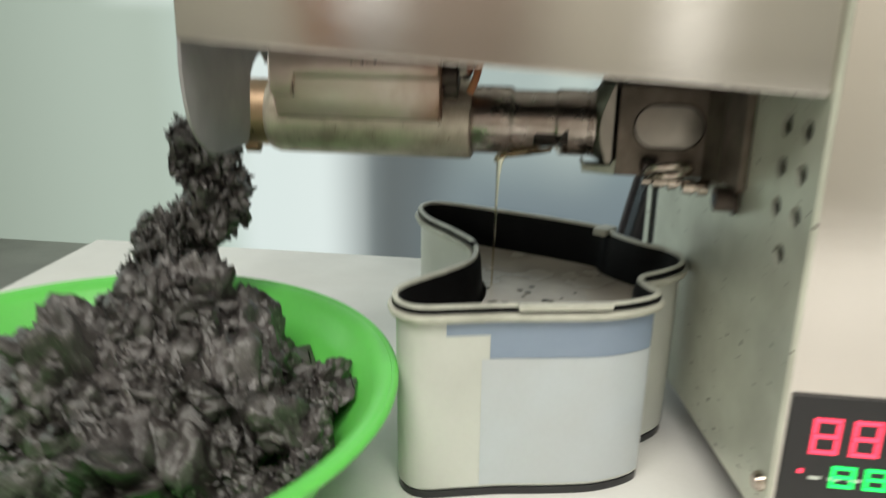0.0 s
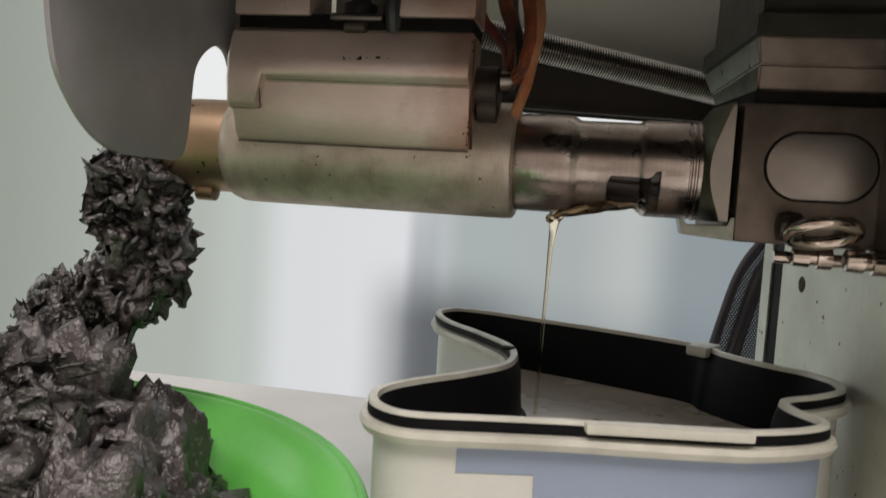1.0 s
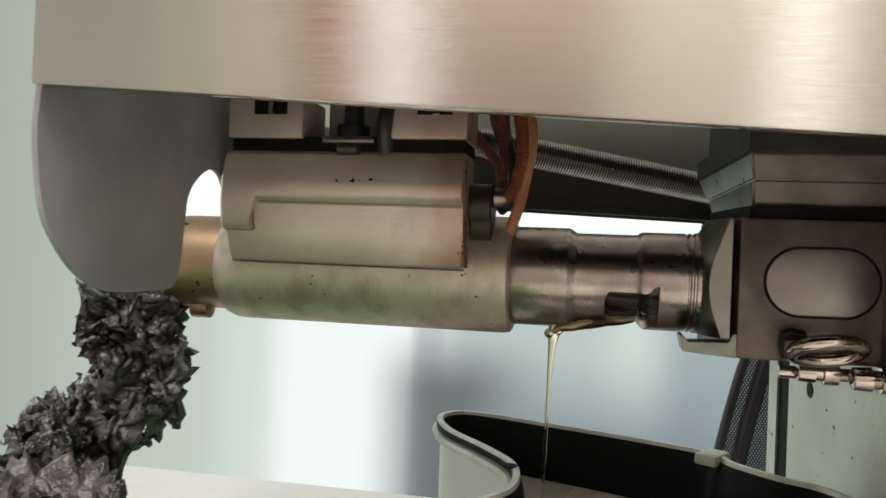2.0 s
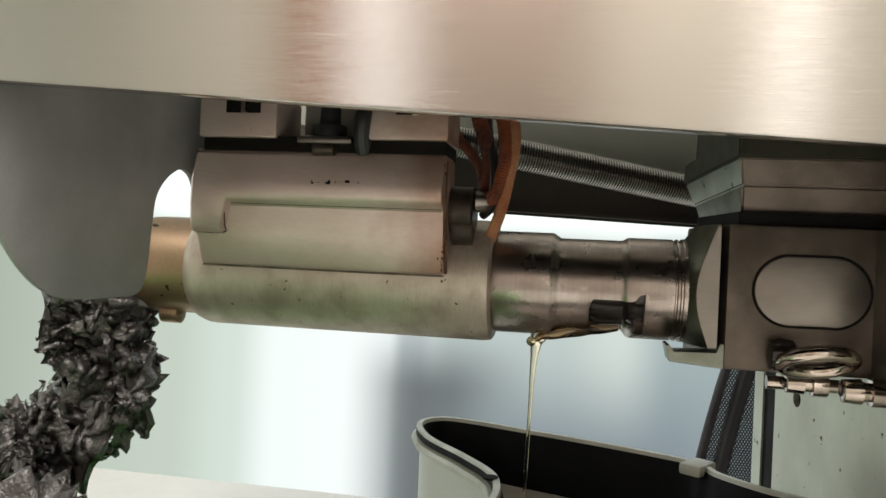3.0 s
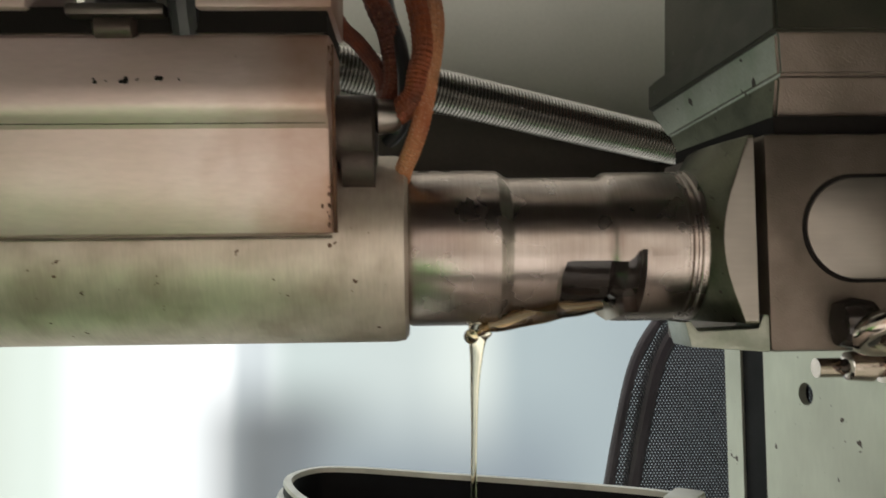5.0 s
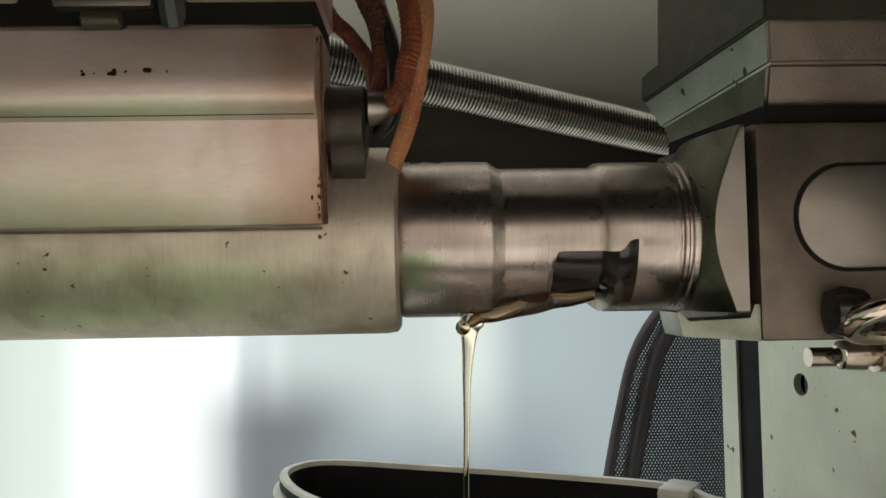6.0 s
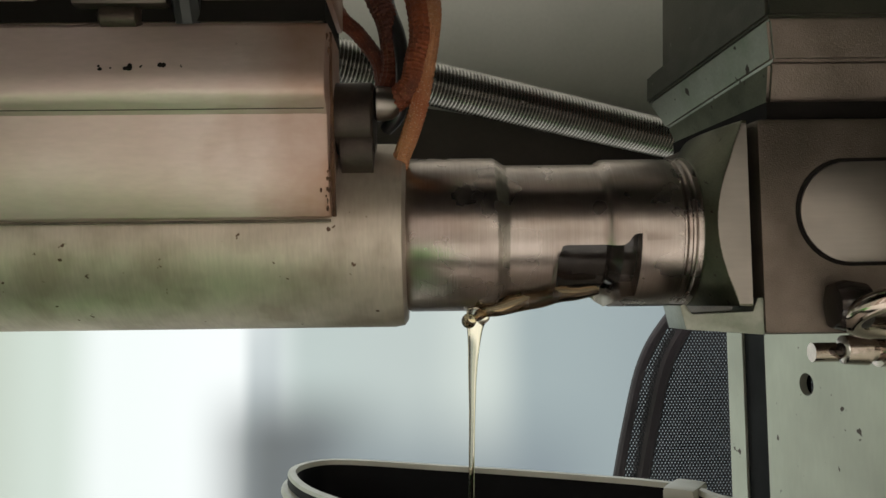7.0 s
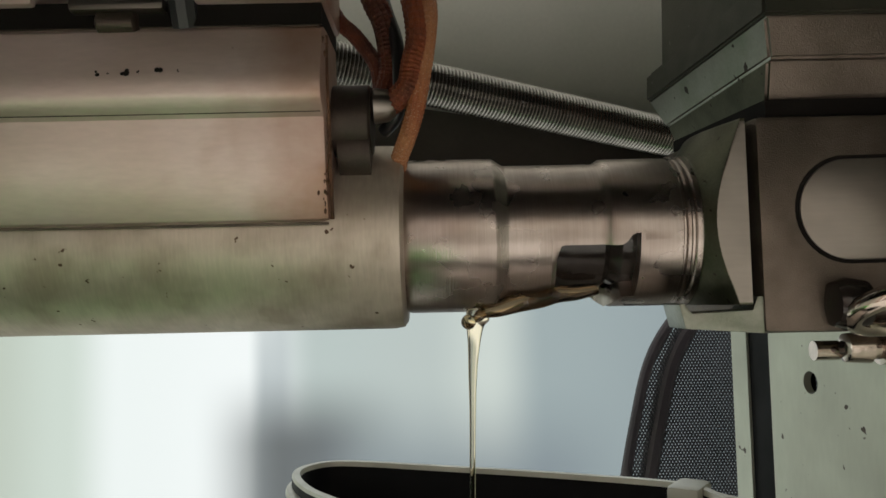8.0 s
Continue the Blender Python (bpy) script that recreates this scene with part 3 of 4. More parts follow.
# thin rods: the DULL ones draw the concave step's shade, the rest grime and rust
for nm, pts, r, m_ in (
    ("seam_shade_grime", [(0.30, -0.386, 0.5655), (0.7, -0.386, 0.5645), (1.235, -0.386, 0.5655)], 0.0013, DULL),
    ("seam_shade_grime", [(0.277, -0.405, 0.56), (0.277, -0.392, 0.47), (0.268, -0.374, 0.436), (0.14, -0.374, 0.434)], 0.003, DULL),
    ("seam_shade_grime", [(0.13, -0.287, 0.288), (0.7, -0.287, 0.287), (1.24, -0.287, 0.288)], 0.004, GRIME),
    ("seam_shade_grime", [(1.248, -0.28, 0.30), (1.250, -0.325, 0.42), (1.250, -0.345, 0.55), (1.249, -0.37, 0.66), (1.247, -0.36, 0.77)], 0.006, RUST),
    ("seam_shade_grime", [(0.13, -0.372, 0.798), (1.23, -0.372, 0.797)], 0.006, GRIME),
):
    part(nm, sweep(smooth_line(pts, 5), r, 8), m_, press, "dark seam line of drawn shade, grime and rust")
# black strip standing in for the shade between jacket and clamps
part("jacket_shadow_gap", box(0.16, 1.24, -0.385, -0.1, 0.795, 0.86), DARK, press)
for x0, x1 in ((0.145, 0.505), (0.915, 1.255)):
    clamp = part("clamp", box(x0, x1, -0.41, -0.12, 0.850, 1.04, 0.012), STEEL_JACKET, press, "steel clamp block above the jacket")
    cx = (x0 + x1) / 2 + 0.03
    # slightly proud black plate paints the recess's shade
    part("recess", box(cx - 0.085, cx + 0.075, -0.4135, -0.405, 0.955, 1.035, 0.004), DARK, clamp, "black plate drawn as a shaded recess round the bolt")
    part("recess_stud", box(cx - 0.012, cx + 0.018, -0.425, -0.4135, 0.95, 1.04, 0.006), CHROME, clamp)
    part("bolt", prism([(cx + 0.055 * math.cos(k * math.pi / 3), -0.27 + 0.055 * math.sin(k * math.pi / 3)) for k in range(6)], "z", 1.04, 1.10, 0.006), CHROME, clamp)
    part("washer", prism([(cx + 0.085 * math.cos(k * math.pi / 10), -0.27 + 0.085 * math.sin(k * math.pi / 10)) for k in range(20)], "z", 1.03, 1.046), CHROME, clamp)
    part("stud", prism([(cx + 0.025 * math.cos(k * math.pi / 6), -0.27 + 0.025 * math.sin(k * math.pi / 6)) for k in range(12)], "z", 1.09, 1.3), CHROME, clamp)
part("terminal_pad", box(0.60, 0.845, -0.42, -0.25, 0.828, 0.862, 0.014), PLUG, press, "pale steel terminal pad")
part("pad_button", lathe_x([(0.66, 0.02), (0.67, 0.035), (0.76, 0.035), (0.77, 0.02)], -0.375, 0.808, 20), DULL, press)
part("terminal_post", prism([(0.715 + 0.045 * math.cos(k * math.pi / 8), -0.32 + 0.045 * math.sin(k * math.pi / 8)) for k in range(16)], "z", 0.86, 1.4), BLACK_PLASTIC, press)
part("terminal_knob", prism([(0.715 + 0.075 * math.cos(k * math.pi / 8), -0.32 + 0.075 * math.sin(k * math.pi / 8)) for k in range(16)], "z", 0.858, 0.92, 0.01), BLACK_PLASTIC, press)
part("black_lead", sweep(smooth_line([(0.885, -0.36, 0.80), (0.885, -0.40, 0.9), (0.90, -0.38, 1.02), (0.93, -0.2, 1.3), (0.95, 0.1, 1.7)]), 0.038), BLACK_PLASTIC, press, "black heater lead")
part("rear_bracket", box(0.52, 0.90, -0.12, 0.0, 0.70, 1.25, 0.01), BACKPLATE, press)

# sensor boss beside the jacket
boss = part("sensor_boss", lathe_x([(1.24, 0.10), (1.345, 0.10), (1.352, 0.092)], -0.20, 0.58, 32), DULL, press, "short steel sensor boss")
part("boss_collar", lathe_x([(1.262, 0.085), (1.349, 0.085)], -0.19, 0.50, 32), DULL, boss)
part("cable_gland", lathe_x([(1.34, 0.03), (1.36, 0.05), (1.40, 0.045), (1.42, 0.03)], -0.22, 0.618, 16), PLUG, press, "small pale cable gland")



def braided(points, r, seg=28):
    """A cable sleeve whose crossing strands stand out."""
    bm = sweep(points, r, seg)
    bm.verts.ensure_lookup_table()
    for i, p in enumerate(points):
        c = V(*p)
        for k in range(seg):
            a = 2 * math.pi * k / seg
            v = bm.verts[i * seg + k]
            v.co = c + (v.co - c) * (1 + 0.10 * math.sin(7 * a + 0.9 * i) * math.sin(7 * a - 0.9 * i))
    return bm


CABLES = (
    ("cable", BRAID_RED, [(1.40, -0.22, 0.62), (1.455, -0.25, 0.66), (1.47, -0.26, 0.72), (1.485, -0.25, 0.80), (1.47, -0.2, 0.93), (1.42, -0.1, 1.15), (1.40, 0.1, 1.5), (1.3, 0.4, 2.2)], 0.033),
    ("cable", BRAID_PALE, [(1.38, 0.05, 0.40), (1.41, -0.10, 0.44), (1.425, -0.17, 0.48), (1.45, -0.22, 0.53), (1.475, -0.25, 0.60), (1.495, -0.26, 0.70), (1.51, -0.25, 0.80), (1.515, -0.22, 0.90), (1.49, -0.15, 1.05), (1.44, 0.0, 1.4), (1.35, 0.4, 2.2)], 0.024),
    ("cable", BRAID_RED, [(1.36, -0.15, 0.60), (1.40, -0.14, 0.72), (1.40, -0.15, 0.80), (1.385, -0.15, 0.88), (1.34, -0.12, 1.0), (1.28, 0.0, 1.3), (1.25, 0.3, 1.9)], 0.034),
    ("cable", BRAID_RED, [(1.37, -0.12, 0.66), (1.36, -0.12, 0.76), (1.30, -0.12, 0.85), (1.24, -0.1, 0.92), (1.18, 0.0, 1.1), (1.15, 0.3, 1.6)], 0.022),
    ("cable", BLACK_PLASTIC, [(1.38, -0.16, 0.56), (1.42, -0.2, 0.60), (1.43, -0.2, 0.70), (1.42, -0.18, 0.82), (1.38, -0.1, 0.98), (1.36, 0.1, 1.3)], 0.02),
)
for nm, mat_, pts, r in CABLES:
    part(nm, braided(smooth_line(pts, 22), r) if mat_ is not BLACK_PLASTIC else sweep(smooth_line(pts, 8), r, 12), mat_, press, "braided heat-proof cable" if mat_ is not BLACK_PLASTIC else "black cable")


def conduit(a, b, r, turns, parent):
    """A close-wound spiral conduit from a to b."""
    bm = bmesh.new()
    A, B = V(*a), V(*b)
    d = (B - A).normalized()
    s = d.cross(Vector((0, 0, 1))).normalized()
    w = s.cross(d)
    L = (B - A).length
    prev = None
    for i in range(turns * 4 + 1):
        f = i / (turns * 4)
        rr = 0.1 * r * (1.0 if i % 4 == 2 else 0.86 if i % 4 == 0 else 0.965)
        ring = [bm.verts.new(A + d * L * f + rr * (math.cos(2 * math.pi * k / 20) * s + math.sin(2 * math.pi * k / 20) * w)) for k in range(20)]
        if prev:
            for k in range(20):
                bm.faces.new((prev[k], prev[(k + 1) % 20], ring[(k + 1) % 20], ring[k]))
        prev = ring
    return part("spiral_conduit", bm, SPRING, parent, "close-wound steel spiral conduit", 60)


spring = thing("spiral_conduit_hose", "grey steel spiral conduit sloping to the cast block", "conduit")
conduit((0.9, 0.45, 1.02), (2.72, 1.08, 0.745), 0.088, 128, spring)

part("ferrule", lathe_x([(0.86, 0.07), (0.87, 0.10), (0.96, 0.10), (0.97, 0.07)], 0.455, 1.015, 24), CHROME, spring, "steel end ferrule")

# cast block, sheared back to the line of the side panel
SH = 0.16
block = part("gear_block", prism([(2.356, -0.03), (3.10, -0.03), (3.10, 0.56), (2.356, 0.56)], "y", -0.262, 0.32, 0.022, shear=SH), CAST, press, "cast steel gear block with an oval plug")
# groove coloured black for the shade in it
part("block_groove", prism([(2.40, 0.55), (3.2, 0.55), (3.2, 0.61), (2.40, 0.61)], "y", -0.235, 0.31, shear=SH), DARK, press)

# slanting pale chamfer, then the receding upper part


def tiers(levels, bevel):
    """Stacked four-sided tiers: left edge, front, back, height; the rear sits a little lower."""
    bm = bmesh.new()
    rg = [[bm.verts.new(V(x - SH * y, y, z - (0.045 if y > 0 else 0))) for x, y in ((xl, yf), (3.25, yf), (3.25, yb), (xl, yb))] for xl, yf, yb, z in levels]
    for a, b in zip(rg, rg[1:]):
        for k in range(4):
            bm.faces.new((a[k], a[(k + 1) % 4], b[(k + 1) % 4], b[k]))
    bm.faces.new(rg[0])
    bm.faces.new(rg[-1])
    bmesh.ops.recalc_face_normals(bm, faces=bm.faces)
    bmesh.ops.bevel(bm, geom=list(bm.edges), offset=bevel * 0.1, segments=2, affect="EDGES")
    # faces turned to the left take the second material
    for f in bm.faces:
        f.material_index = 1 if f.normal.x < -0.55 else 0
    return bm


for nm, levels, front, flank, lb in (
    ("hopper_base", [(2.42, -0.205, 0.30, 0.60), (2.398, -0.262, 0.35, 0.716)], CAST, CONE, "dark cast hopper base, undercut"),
    ("hopper_flange", [(2.398, -0.27, 0.36, 0.715), (2.368, -0.31, 0.42, 0.822)], CAST, CAST_EDGE, "chamfered hopper flange with a paler flank"),
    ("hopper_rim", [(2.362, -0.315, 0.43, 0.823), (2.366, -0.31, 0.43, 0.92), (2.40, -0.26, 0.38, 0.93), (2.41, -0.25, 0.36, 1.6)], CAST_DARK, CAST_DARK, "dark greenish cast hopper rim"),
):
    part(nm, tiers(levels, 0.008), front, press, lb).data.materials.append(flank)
part("block_end", prism([(2.945, -0.2585), (3.072, -0.47), (3.072, -0.10), (2.945, -0.10)], "z", -0.026, 0.556, 0.012), CAST, press, "cast end of the gear block against the panel")
pts = [panel_at(u, 0, w)[:2] for u, w in ((1.30, 0.016), (1.62, 0.016), (1.62, 0.07), (1.30, 0.07))]
flange = part("mounting_flange", prism(pts, "z", 0.02, 0.585, 0.008), CAST, press, "bolted cast mounting flange on the panel")
for u, z, r in ((1.46, 0.665, 0.072), (1.30, 0.655, 0.05), (1.50, -0.055, 0.075)):
    fx, fy, _ = panel_at(u, 0, 0.02)
    bolt = part("flange_bolt", lathe_x([(fx - 0.13, r * 0.62), (fx - 0.125, r * 0.92), (fx - 0.115, r), (fx - 0.02, r), (fx - 0.018, r * 1.25), (fx + 0.0, r * 1.25)], fy, z, 28), DULL, flange, "oily socket-head bolt")
    # dark hex disc on the bolt's face paints the shaded hollow
    part("socket", lathe_x([(fx - 0.1325, r * 0.5), (fx - 0.128, r * 0.5)], fy, z, 6), OILY_DARK, bolt)
plug = []
for k in range(40):
    a = 2 * math.pi * k / 40
    plug.append((2.675 + (0.078 if math.cos(a) > 0 else -0.075) + 0.138 * math.cos(a), 0.30 + 0.138 * math.sin(a)))
grow = [(2.675 + (x - 2.675) * 1.05, 0.30 + (z - 0.30) * 1.07) for x, z in plug]
# black outline a hair proud of the block paints the shade round the plug
part("plug_groove", prism(grow, "y", -0.2645, -0.255, shear=SH), DARK, block)
part("oval_plug", prism(plug, "y", -0.268, -0.255, 0.004, shear=SH), PLUG, block, "smooth oval steel plug")
# round seat where the sleeve enters the block
# the seat: a square block turned down to a cone where the sleeve enters it
bm = bmesh.new()
rings = []
for x in [2.250 + 0.0015 * k for k in range(81)]:
    cone_r = float(np.interp(x, [2.25, 2.262, 2.28, 2.32, 2.355, 2.37], [0.218, 0.228, 0.254, 0.312, 0.376, 0.42]))
    ring = []
    for k in range(360):
        a = 2 * math.pi * k / 360
        c, q = math.cos(a), math.sin(a)
        flat_r = min(0.258 / max(abs(c), 1e-6), (0.285 if q > 0 else 0.222) / max(abs(q), 1e-6))
        ring.append((bm.verts.new(V(x, AY - min(cone_r, flat_r) * c, AZ + min(cone_r, flat_r) * q)), flat_r < cone_r and abs(c) * flat_r > 0.2579))
    rings.append(ring)
for a, b in zip(rings, rings[1:]):
    for k in range(360):
        n = (k + 1) % 360
        f = bm.faces.new((a[k][0], a[n][0], b[n][0], b[k][0]))
        f.material_index = 1 if sum(v[1] for v in (a[k], a[n], b[n], b[k])) >= 3 else 0
bm.faces.new([v[0] for v in rings[-1]])
part("sleeve_seat", bm, CONE, press, "turned seat block with a pale polished flat").data.materials.append(PLUG)
part("seat_bracket", prism([(2.172, 0.052), (2.188, -0.014), (2.40, -0.03), (2.40, 0.07), (2.384, 0.07), (2.370, 0.034), (2.206, 0.028), (2.186, 0.056)], "y", -0.255, -0.10, 0.004), CAST_EDGE, press, "chipped pale green bracket under the seat")

# ring bolt and oily nuts under the block
eye = part("eye_bolt", sweep([(2.73 + 0.13 * math.cos(a), -0.33 - 0.07 * math.sin(a), 0.03 + 0.045 * math.sin(a) + 0.01 * math.cos(a)) for a in (2 * math.pi * k / 28 for k in range(29))], 0.03, 12), CHROME, press, "oily steel ring bolt")
part("bolt_seat", lathe_x([(2.555, 0.02), (2.565, 0.058), (2.60, 0.07), (2.65, 0.062), (2.67, 0.03)], -0.29, 0.045, 24), OILY_DARK, eye)
for x, r, z, y in ((2.76, 0.045, -0.08, -0.15), (2.93, 0.05, -0.075, -0.30)):
    fit_ = part("fitting", lathe_x([(x - 0.10, r * 0.6), (x - 0.095, r * 0.9), (x - 0.03, r), (x - 0.028, r * 0.75), (x, r * 0.75), (x + 0.002, r * 1.1), (x + 0.06, r * 1.1), (x + 0.065, r * 0.8)], y, z, 24), CHROME, press, "small oily pipe fitting")
    # dark disc on the end face paints the inside of the bore
    part("fitting_bore", lathe_x([(x - 0.104, r * 0.45), (x - 0.098, r * 0.45)], y, z, 20), OILY_DARK, fit_)
part("pipe", lathe_x([(2.6, 0.028), (3.25, 0.028)], -0.1, -0.09, 16), CHROME, press)

# ---- the guard over the cake outlet ----
guard = thing("outlet_guard", "grey enamelled steel end plate with an arch over the outlet", "guard")
lower = [(-1.497, 0.95), (-1.512, 0.83), (-1.522, 0.67), (-1.482, 0.45), (-1.405, 0.33), (-1.30, 0.236), (-1.19, 0.184), (-1.06, 0.165), (-0.85, 0.163), (-0.70, 0.172), (-0.645, 0.26), (-0.622, 0.43), (-0.60, 0.56), (-0.53, 0.645), (-0.42, 0.70), (-0.33, 0.685), (-0.28, 0.63)]
outline = [(p[0], p[1]) for p in smooth_line([(y, z, 0) for y, z in lower], 5)]
part("shell", prism(outline + [(0.30, 0.63), (0.30, 2.95), (-1.497, 2.95)], "x", 0.050, 0.072, 0.004), GUARD, guard, angle=40)
part("hanger", box(0.074, 0.12, -1.45, 0.25, 2.80, 2.94), GUARD, guard)

# ---- the collecting tub with its oil ----
tub = thing("oil_tub", "clouded white plastic tub with cream lip and black inside", "tub")
PLAN = [(0.985, -0.72), (1.05, -0.87), (1.20, -0.94), (1.50, -0.87), (1.78, -0.80), (2.12, -0.74), (2.45, -0.66), (2.70, -0.52), (2.80, -0.38), (2.72, -0.20), (2.72, -0.06), (2.90, 0.10), (3.05, 0.28), (3.09, 0.50), (2.99, 0.68), (2.82, 0.80), (2.62, 1.02), (2.52, 1.24), (2.05, 1.47), (1.5, 1.68), (1.05, 1.84), (0.86, 1.82), (0.78, 1.62), (0.91, 1.26), (1.20, 0.89), (1.41, 0.55), (1.44, 0.15), (1.29, -0.15), (1.10, -0.40), (1.0, -0.57)]
TS = 0.88
plan = [(1.816 + (p[0] - 1.816) * TS, -3.698 + (p[1] + 3.698) * TS) for p in smooth_line([(x, y, 0) for x, y in PLAN], 5, True)]
cx_, cy_ = sum(p[0] for p in plan) / len(plan), sum(p[1] for p in plan) / len(plan)


def offset(loop, d):
    """The loop moved outward by d (inward: minus)."""
    out, n = [], len(loop)
    for k in range(n):
        ax, ay = loop[k - 1]
        bx, by = loop[(k + 1) % n]
        tx, ty = bx - ax, by - ay
        l = math.hypot(tx, ty) or 1
        out.append((loop[k][0] + d * ty / l, loop[k][1] - d * tx / l))
    return out


def taper(loop, f):
    return [(cx_ + (x - cx_) * f, cy_ + (y - cy_) * f - (1 - f) * 0.9) for x, y in loop]


def loft(loops, bm=None, cap=()):
    bm = bm or bmesh.new()
    rings = [[bm.verts.new(V(x, y, z)) for x, y in loop] for loop, z in loops]
    for a, b in zip(rings, rings[1:]):
        for k in range(len(a)):
            bm.faces.new((a[k], a[(k + 1) % len(a)], b[(k + 1) % len(a)], b[k]))
    for i in cap:
        bm.faces.new(rings[i])
    return bm


RIM, LEVEL = -0.632, -0.931


def wall_loop(z, out=0.0):
    """The tub's outer wall at a height."""
    f = (z - TABLE - 0.03) / (RIM - 0.10 - TABLE - 0.03)
    return [(a[0] + (b[0] - a[0]) * f, a[1] + (b[1] - a[1]) * f) for a, b in zip(offset(taper(plan, 0.972), out), offset(plan, out - 0.01))]


def wall_patch(first, last, z0, z1):
    """A stretch of the outer wall, from one point of the plan to another, a hair proud of it."""
    bm = bmesh.new()
    rows = [[bm.verts.new(V(*q, z)) for q in wall_loop(z, out)[first:last]] for z, out in ((z0, 0.0), (z0 + 0.004, 0.004), (z1, 0.004))]
    for a, b in zip(rows, rows[1:]):
        for k in range(len(a) - 1):
            bm.faces.new((a[k], a[k + 1], b[k + 1], b[k]))
    return bm


part("body", loft([(wall_loop(TABLE + 0.03, -0.03), TABLE + 0.03), (wall_loop(TABLE + 0.07), TABLE + 0.07), (wall_loop(RIM - 0.10), RIM - 0.10)], cap=(0,)), TUB, tub)
part("base_ring", loft([(taper(plan, 0.962), TABLE), (taper(plan, 0.962), TABLE + 0.05)], cap=(0, 1)), BLACK_PLASTIC, tub, "dark base of the tub")
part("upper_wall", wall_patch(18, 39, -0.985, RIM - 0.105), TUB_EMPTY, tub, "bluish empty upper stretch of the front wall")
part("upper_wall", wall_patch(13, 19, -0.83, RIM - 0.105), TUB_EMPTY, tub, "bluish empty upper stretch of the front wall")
part("filled_wall", wall_patch(17, 39, TABLE + 0.08, -0.985), TUB_FULL, tub, "pale bluish stretch with oil behind it")
part("lip", loft([(offset(plan, -0.01), RIM - 0.105), (offset(plan, 0.03), RIM - 0.10), (offset(plan, 0.042), RIM - 0.075), (offset(plan, 0.035), RIM - 0.055), (offset(plan, 0.0), RIM - 0.05)]), LIP, tub, "rounded cream plastic lip")
part("gasket", loft([(offset(plan, 0.005), RIM - 0.05), (offset(plan, 0.016), RIM - 0.045), (offset(plan, 0.014), RIM - 0.012), (offset(plan, -0.02), RIM - 0.011)]), LINER, tub, "black gasket line under the rim")
part("rim", loft([(offset(plan, 0.015), RIM - 0.012), (offset(plan, 0.010), RIM), (offset(plan, -0.018), RIM), (offset(plan, -0.023), RIM - 0.02)]), LIP, tub, "worn cream rim edge")
part("liner", loft([(offset(plan, -0.023), RIM - 0.02), (offset(plan, -0.04), RIM - 0.08), (taper(offset(plan, -0.05), 0.96), LEVEL - 0.05)]), LINER, tub, "black inner wall")


def tubbed(x, y):
    return (1.816 + (x - 1.816) * TS, -3.698 + (y + 3.698) * TS)


px, py = tubbed(2.53, 1.18)
part("clip", box(px - 0.06, px + 0.06, py - 0.09, py + 0.09, RIM - 0.05, RIM + 0.01, 0.02, turn=-35), LIP, tub, "small cream clip on the rim")
px, py = tubbed(1.40, 0.50)
# flat black disc paints the dark of a hole
part("peg", prism([(px + 0.035 * math.cos(k * math.pi / 8), py + 0.035 * math.sin(k * math.pi / 8)) for k in range(16)], "z", RIM - 0.005, RIM + 0.005), DARK, tub, "black disc drawn as a peg hole in the rim")
px, py = tubbed(2.15, -0.745)
part("front_ledge", box(px - 0.28, px + 0.28, py - 0.035, py + 0.03, RIM - 0.03, RIM + 0.005, 0.010, turn=12), LIP, tub, "thicker stretch of the front rim")
pool = tagged(part("oil_pool", loft([(taper(offset(plan, -0.075), 0.955), TABLE + 0.1), (taper(offset(plan, -0.075), 0.958), LEVEL)], cap=(1,)), OIL_POOL), "cloudy pale pressed oil standing in the tub", "oil")
rng = random.Random(11)
bm = bmesh.new()
for i in range(60):
    a, r = rng.uniform(0, 2 * math.pi), abs(rng.gauss(0, 0.28))
    x, y, s = 1.70 + r * math.cos(a) * 1.1, -0.45 + 0.8 * r * math.sin(a), rng.uniform(0.006, 0.022)
    bmesh.ops.create_icosphere(bm, subdivisions=1, radius=s * 0.1, matrix=Matrix.Translation(V(x, y, LEVEL + 0.002)) @ Matrix.Diagonal((1.6, 1, 0.4, 1)))
tagged(part("foam_specks", bm, CAKE_RIM), "dark cake crumbs floating on the oil", "crumbs", kind="stuff")

# ---- the oil running off the sleeve ----
stream = thing("oil_stream", "thin golden oil stream running off the press sleeve", "oil stream")
FILM = smooth_line([(1.985, -0.10, 0.098), (1.92, -0.11, 0.088), (1.865, -0.12, 0.086), (1.82, -0.10, 0.074), (1.76, -0.085, 0.062), (1.70, -0.07, 0.045), (1.655, -0.06, 0.036), (1.632, -0.05, 0.018)], 6)
part("film", sweep(FILM, [0.006 + 0.020 * math.sin(math.pi * (0.12 + 0.86 * k / 42)) for k in range(43)], 12), OIL_FILM, stream, "brown oil film clinging under the sleeve")
cone = [(1.650, 0.050, 0.020), (1.641, 0.03, 0.036), (1.632, 0.0, 0.026), (1.627, -0.06, 0.018), (1.622, -0.14, 0.013), (1.619, -0.26, 0.0095), (1.615, -0.42, 0.0085), (1.61, -0.7, 0.0075), (1.605, LEVEL, 0.007)]
line = smooth_line([(x, -0.05, z) for x, z, r in cone], 6)
rad = [c[0] for c in smooth_line([(r, 0, 0) for x, z, r in cone], 6)]
part("thread", sweep([tuple(p) for p in line], rad, 12), OIL, stream)
bm = bmesh.new()
bmesh.ops.create_uvsphere(bm, u_segments=16, v_segments=10, radius=0.0022, matrix=Matrix.Translation(V(1.612, -0.075, 0.012)))
part("bubble", bm, OIL, stream)

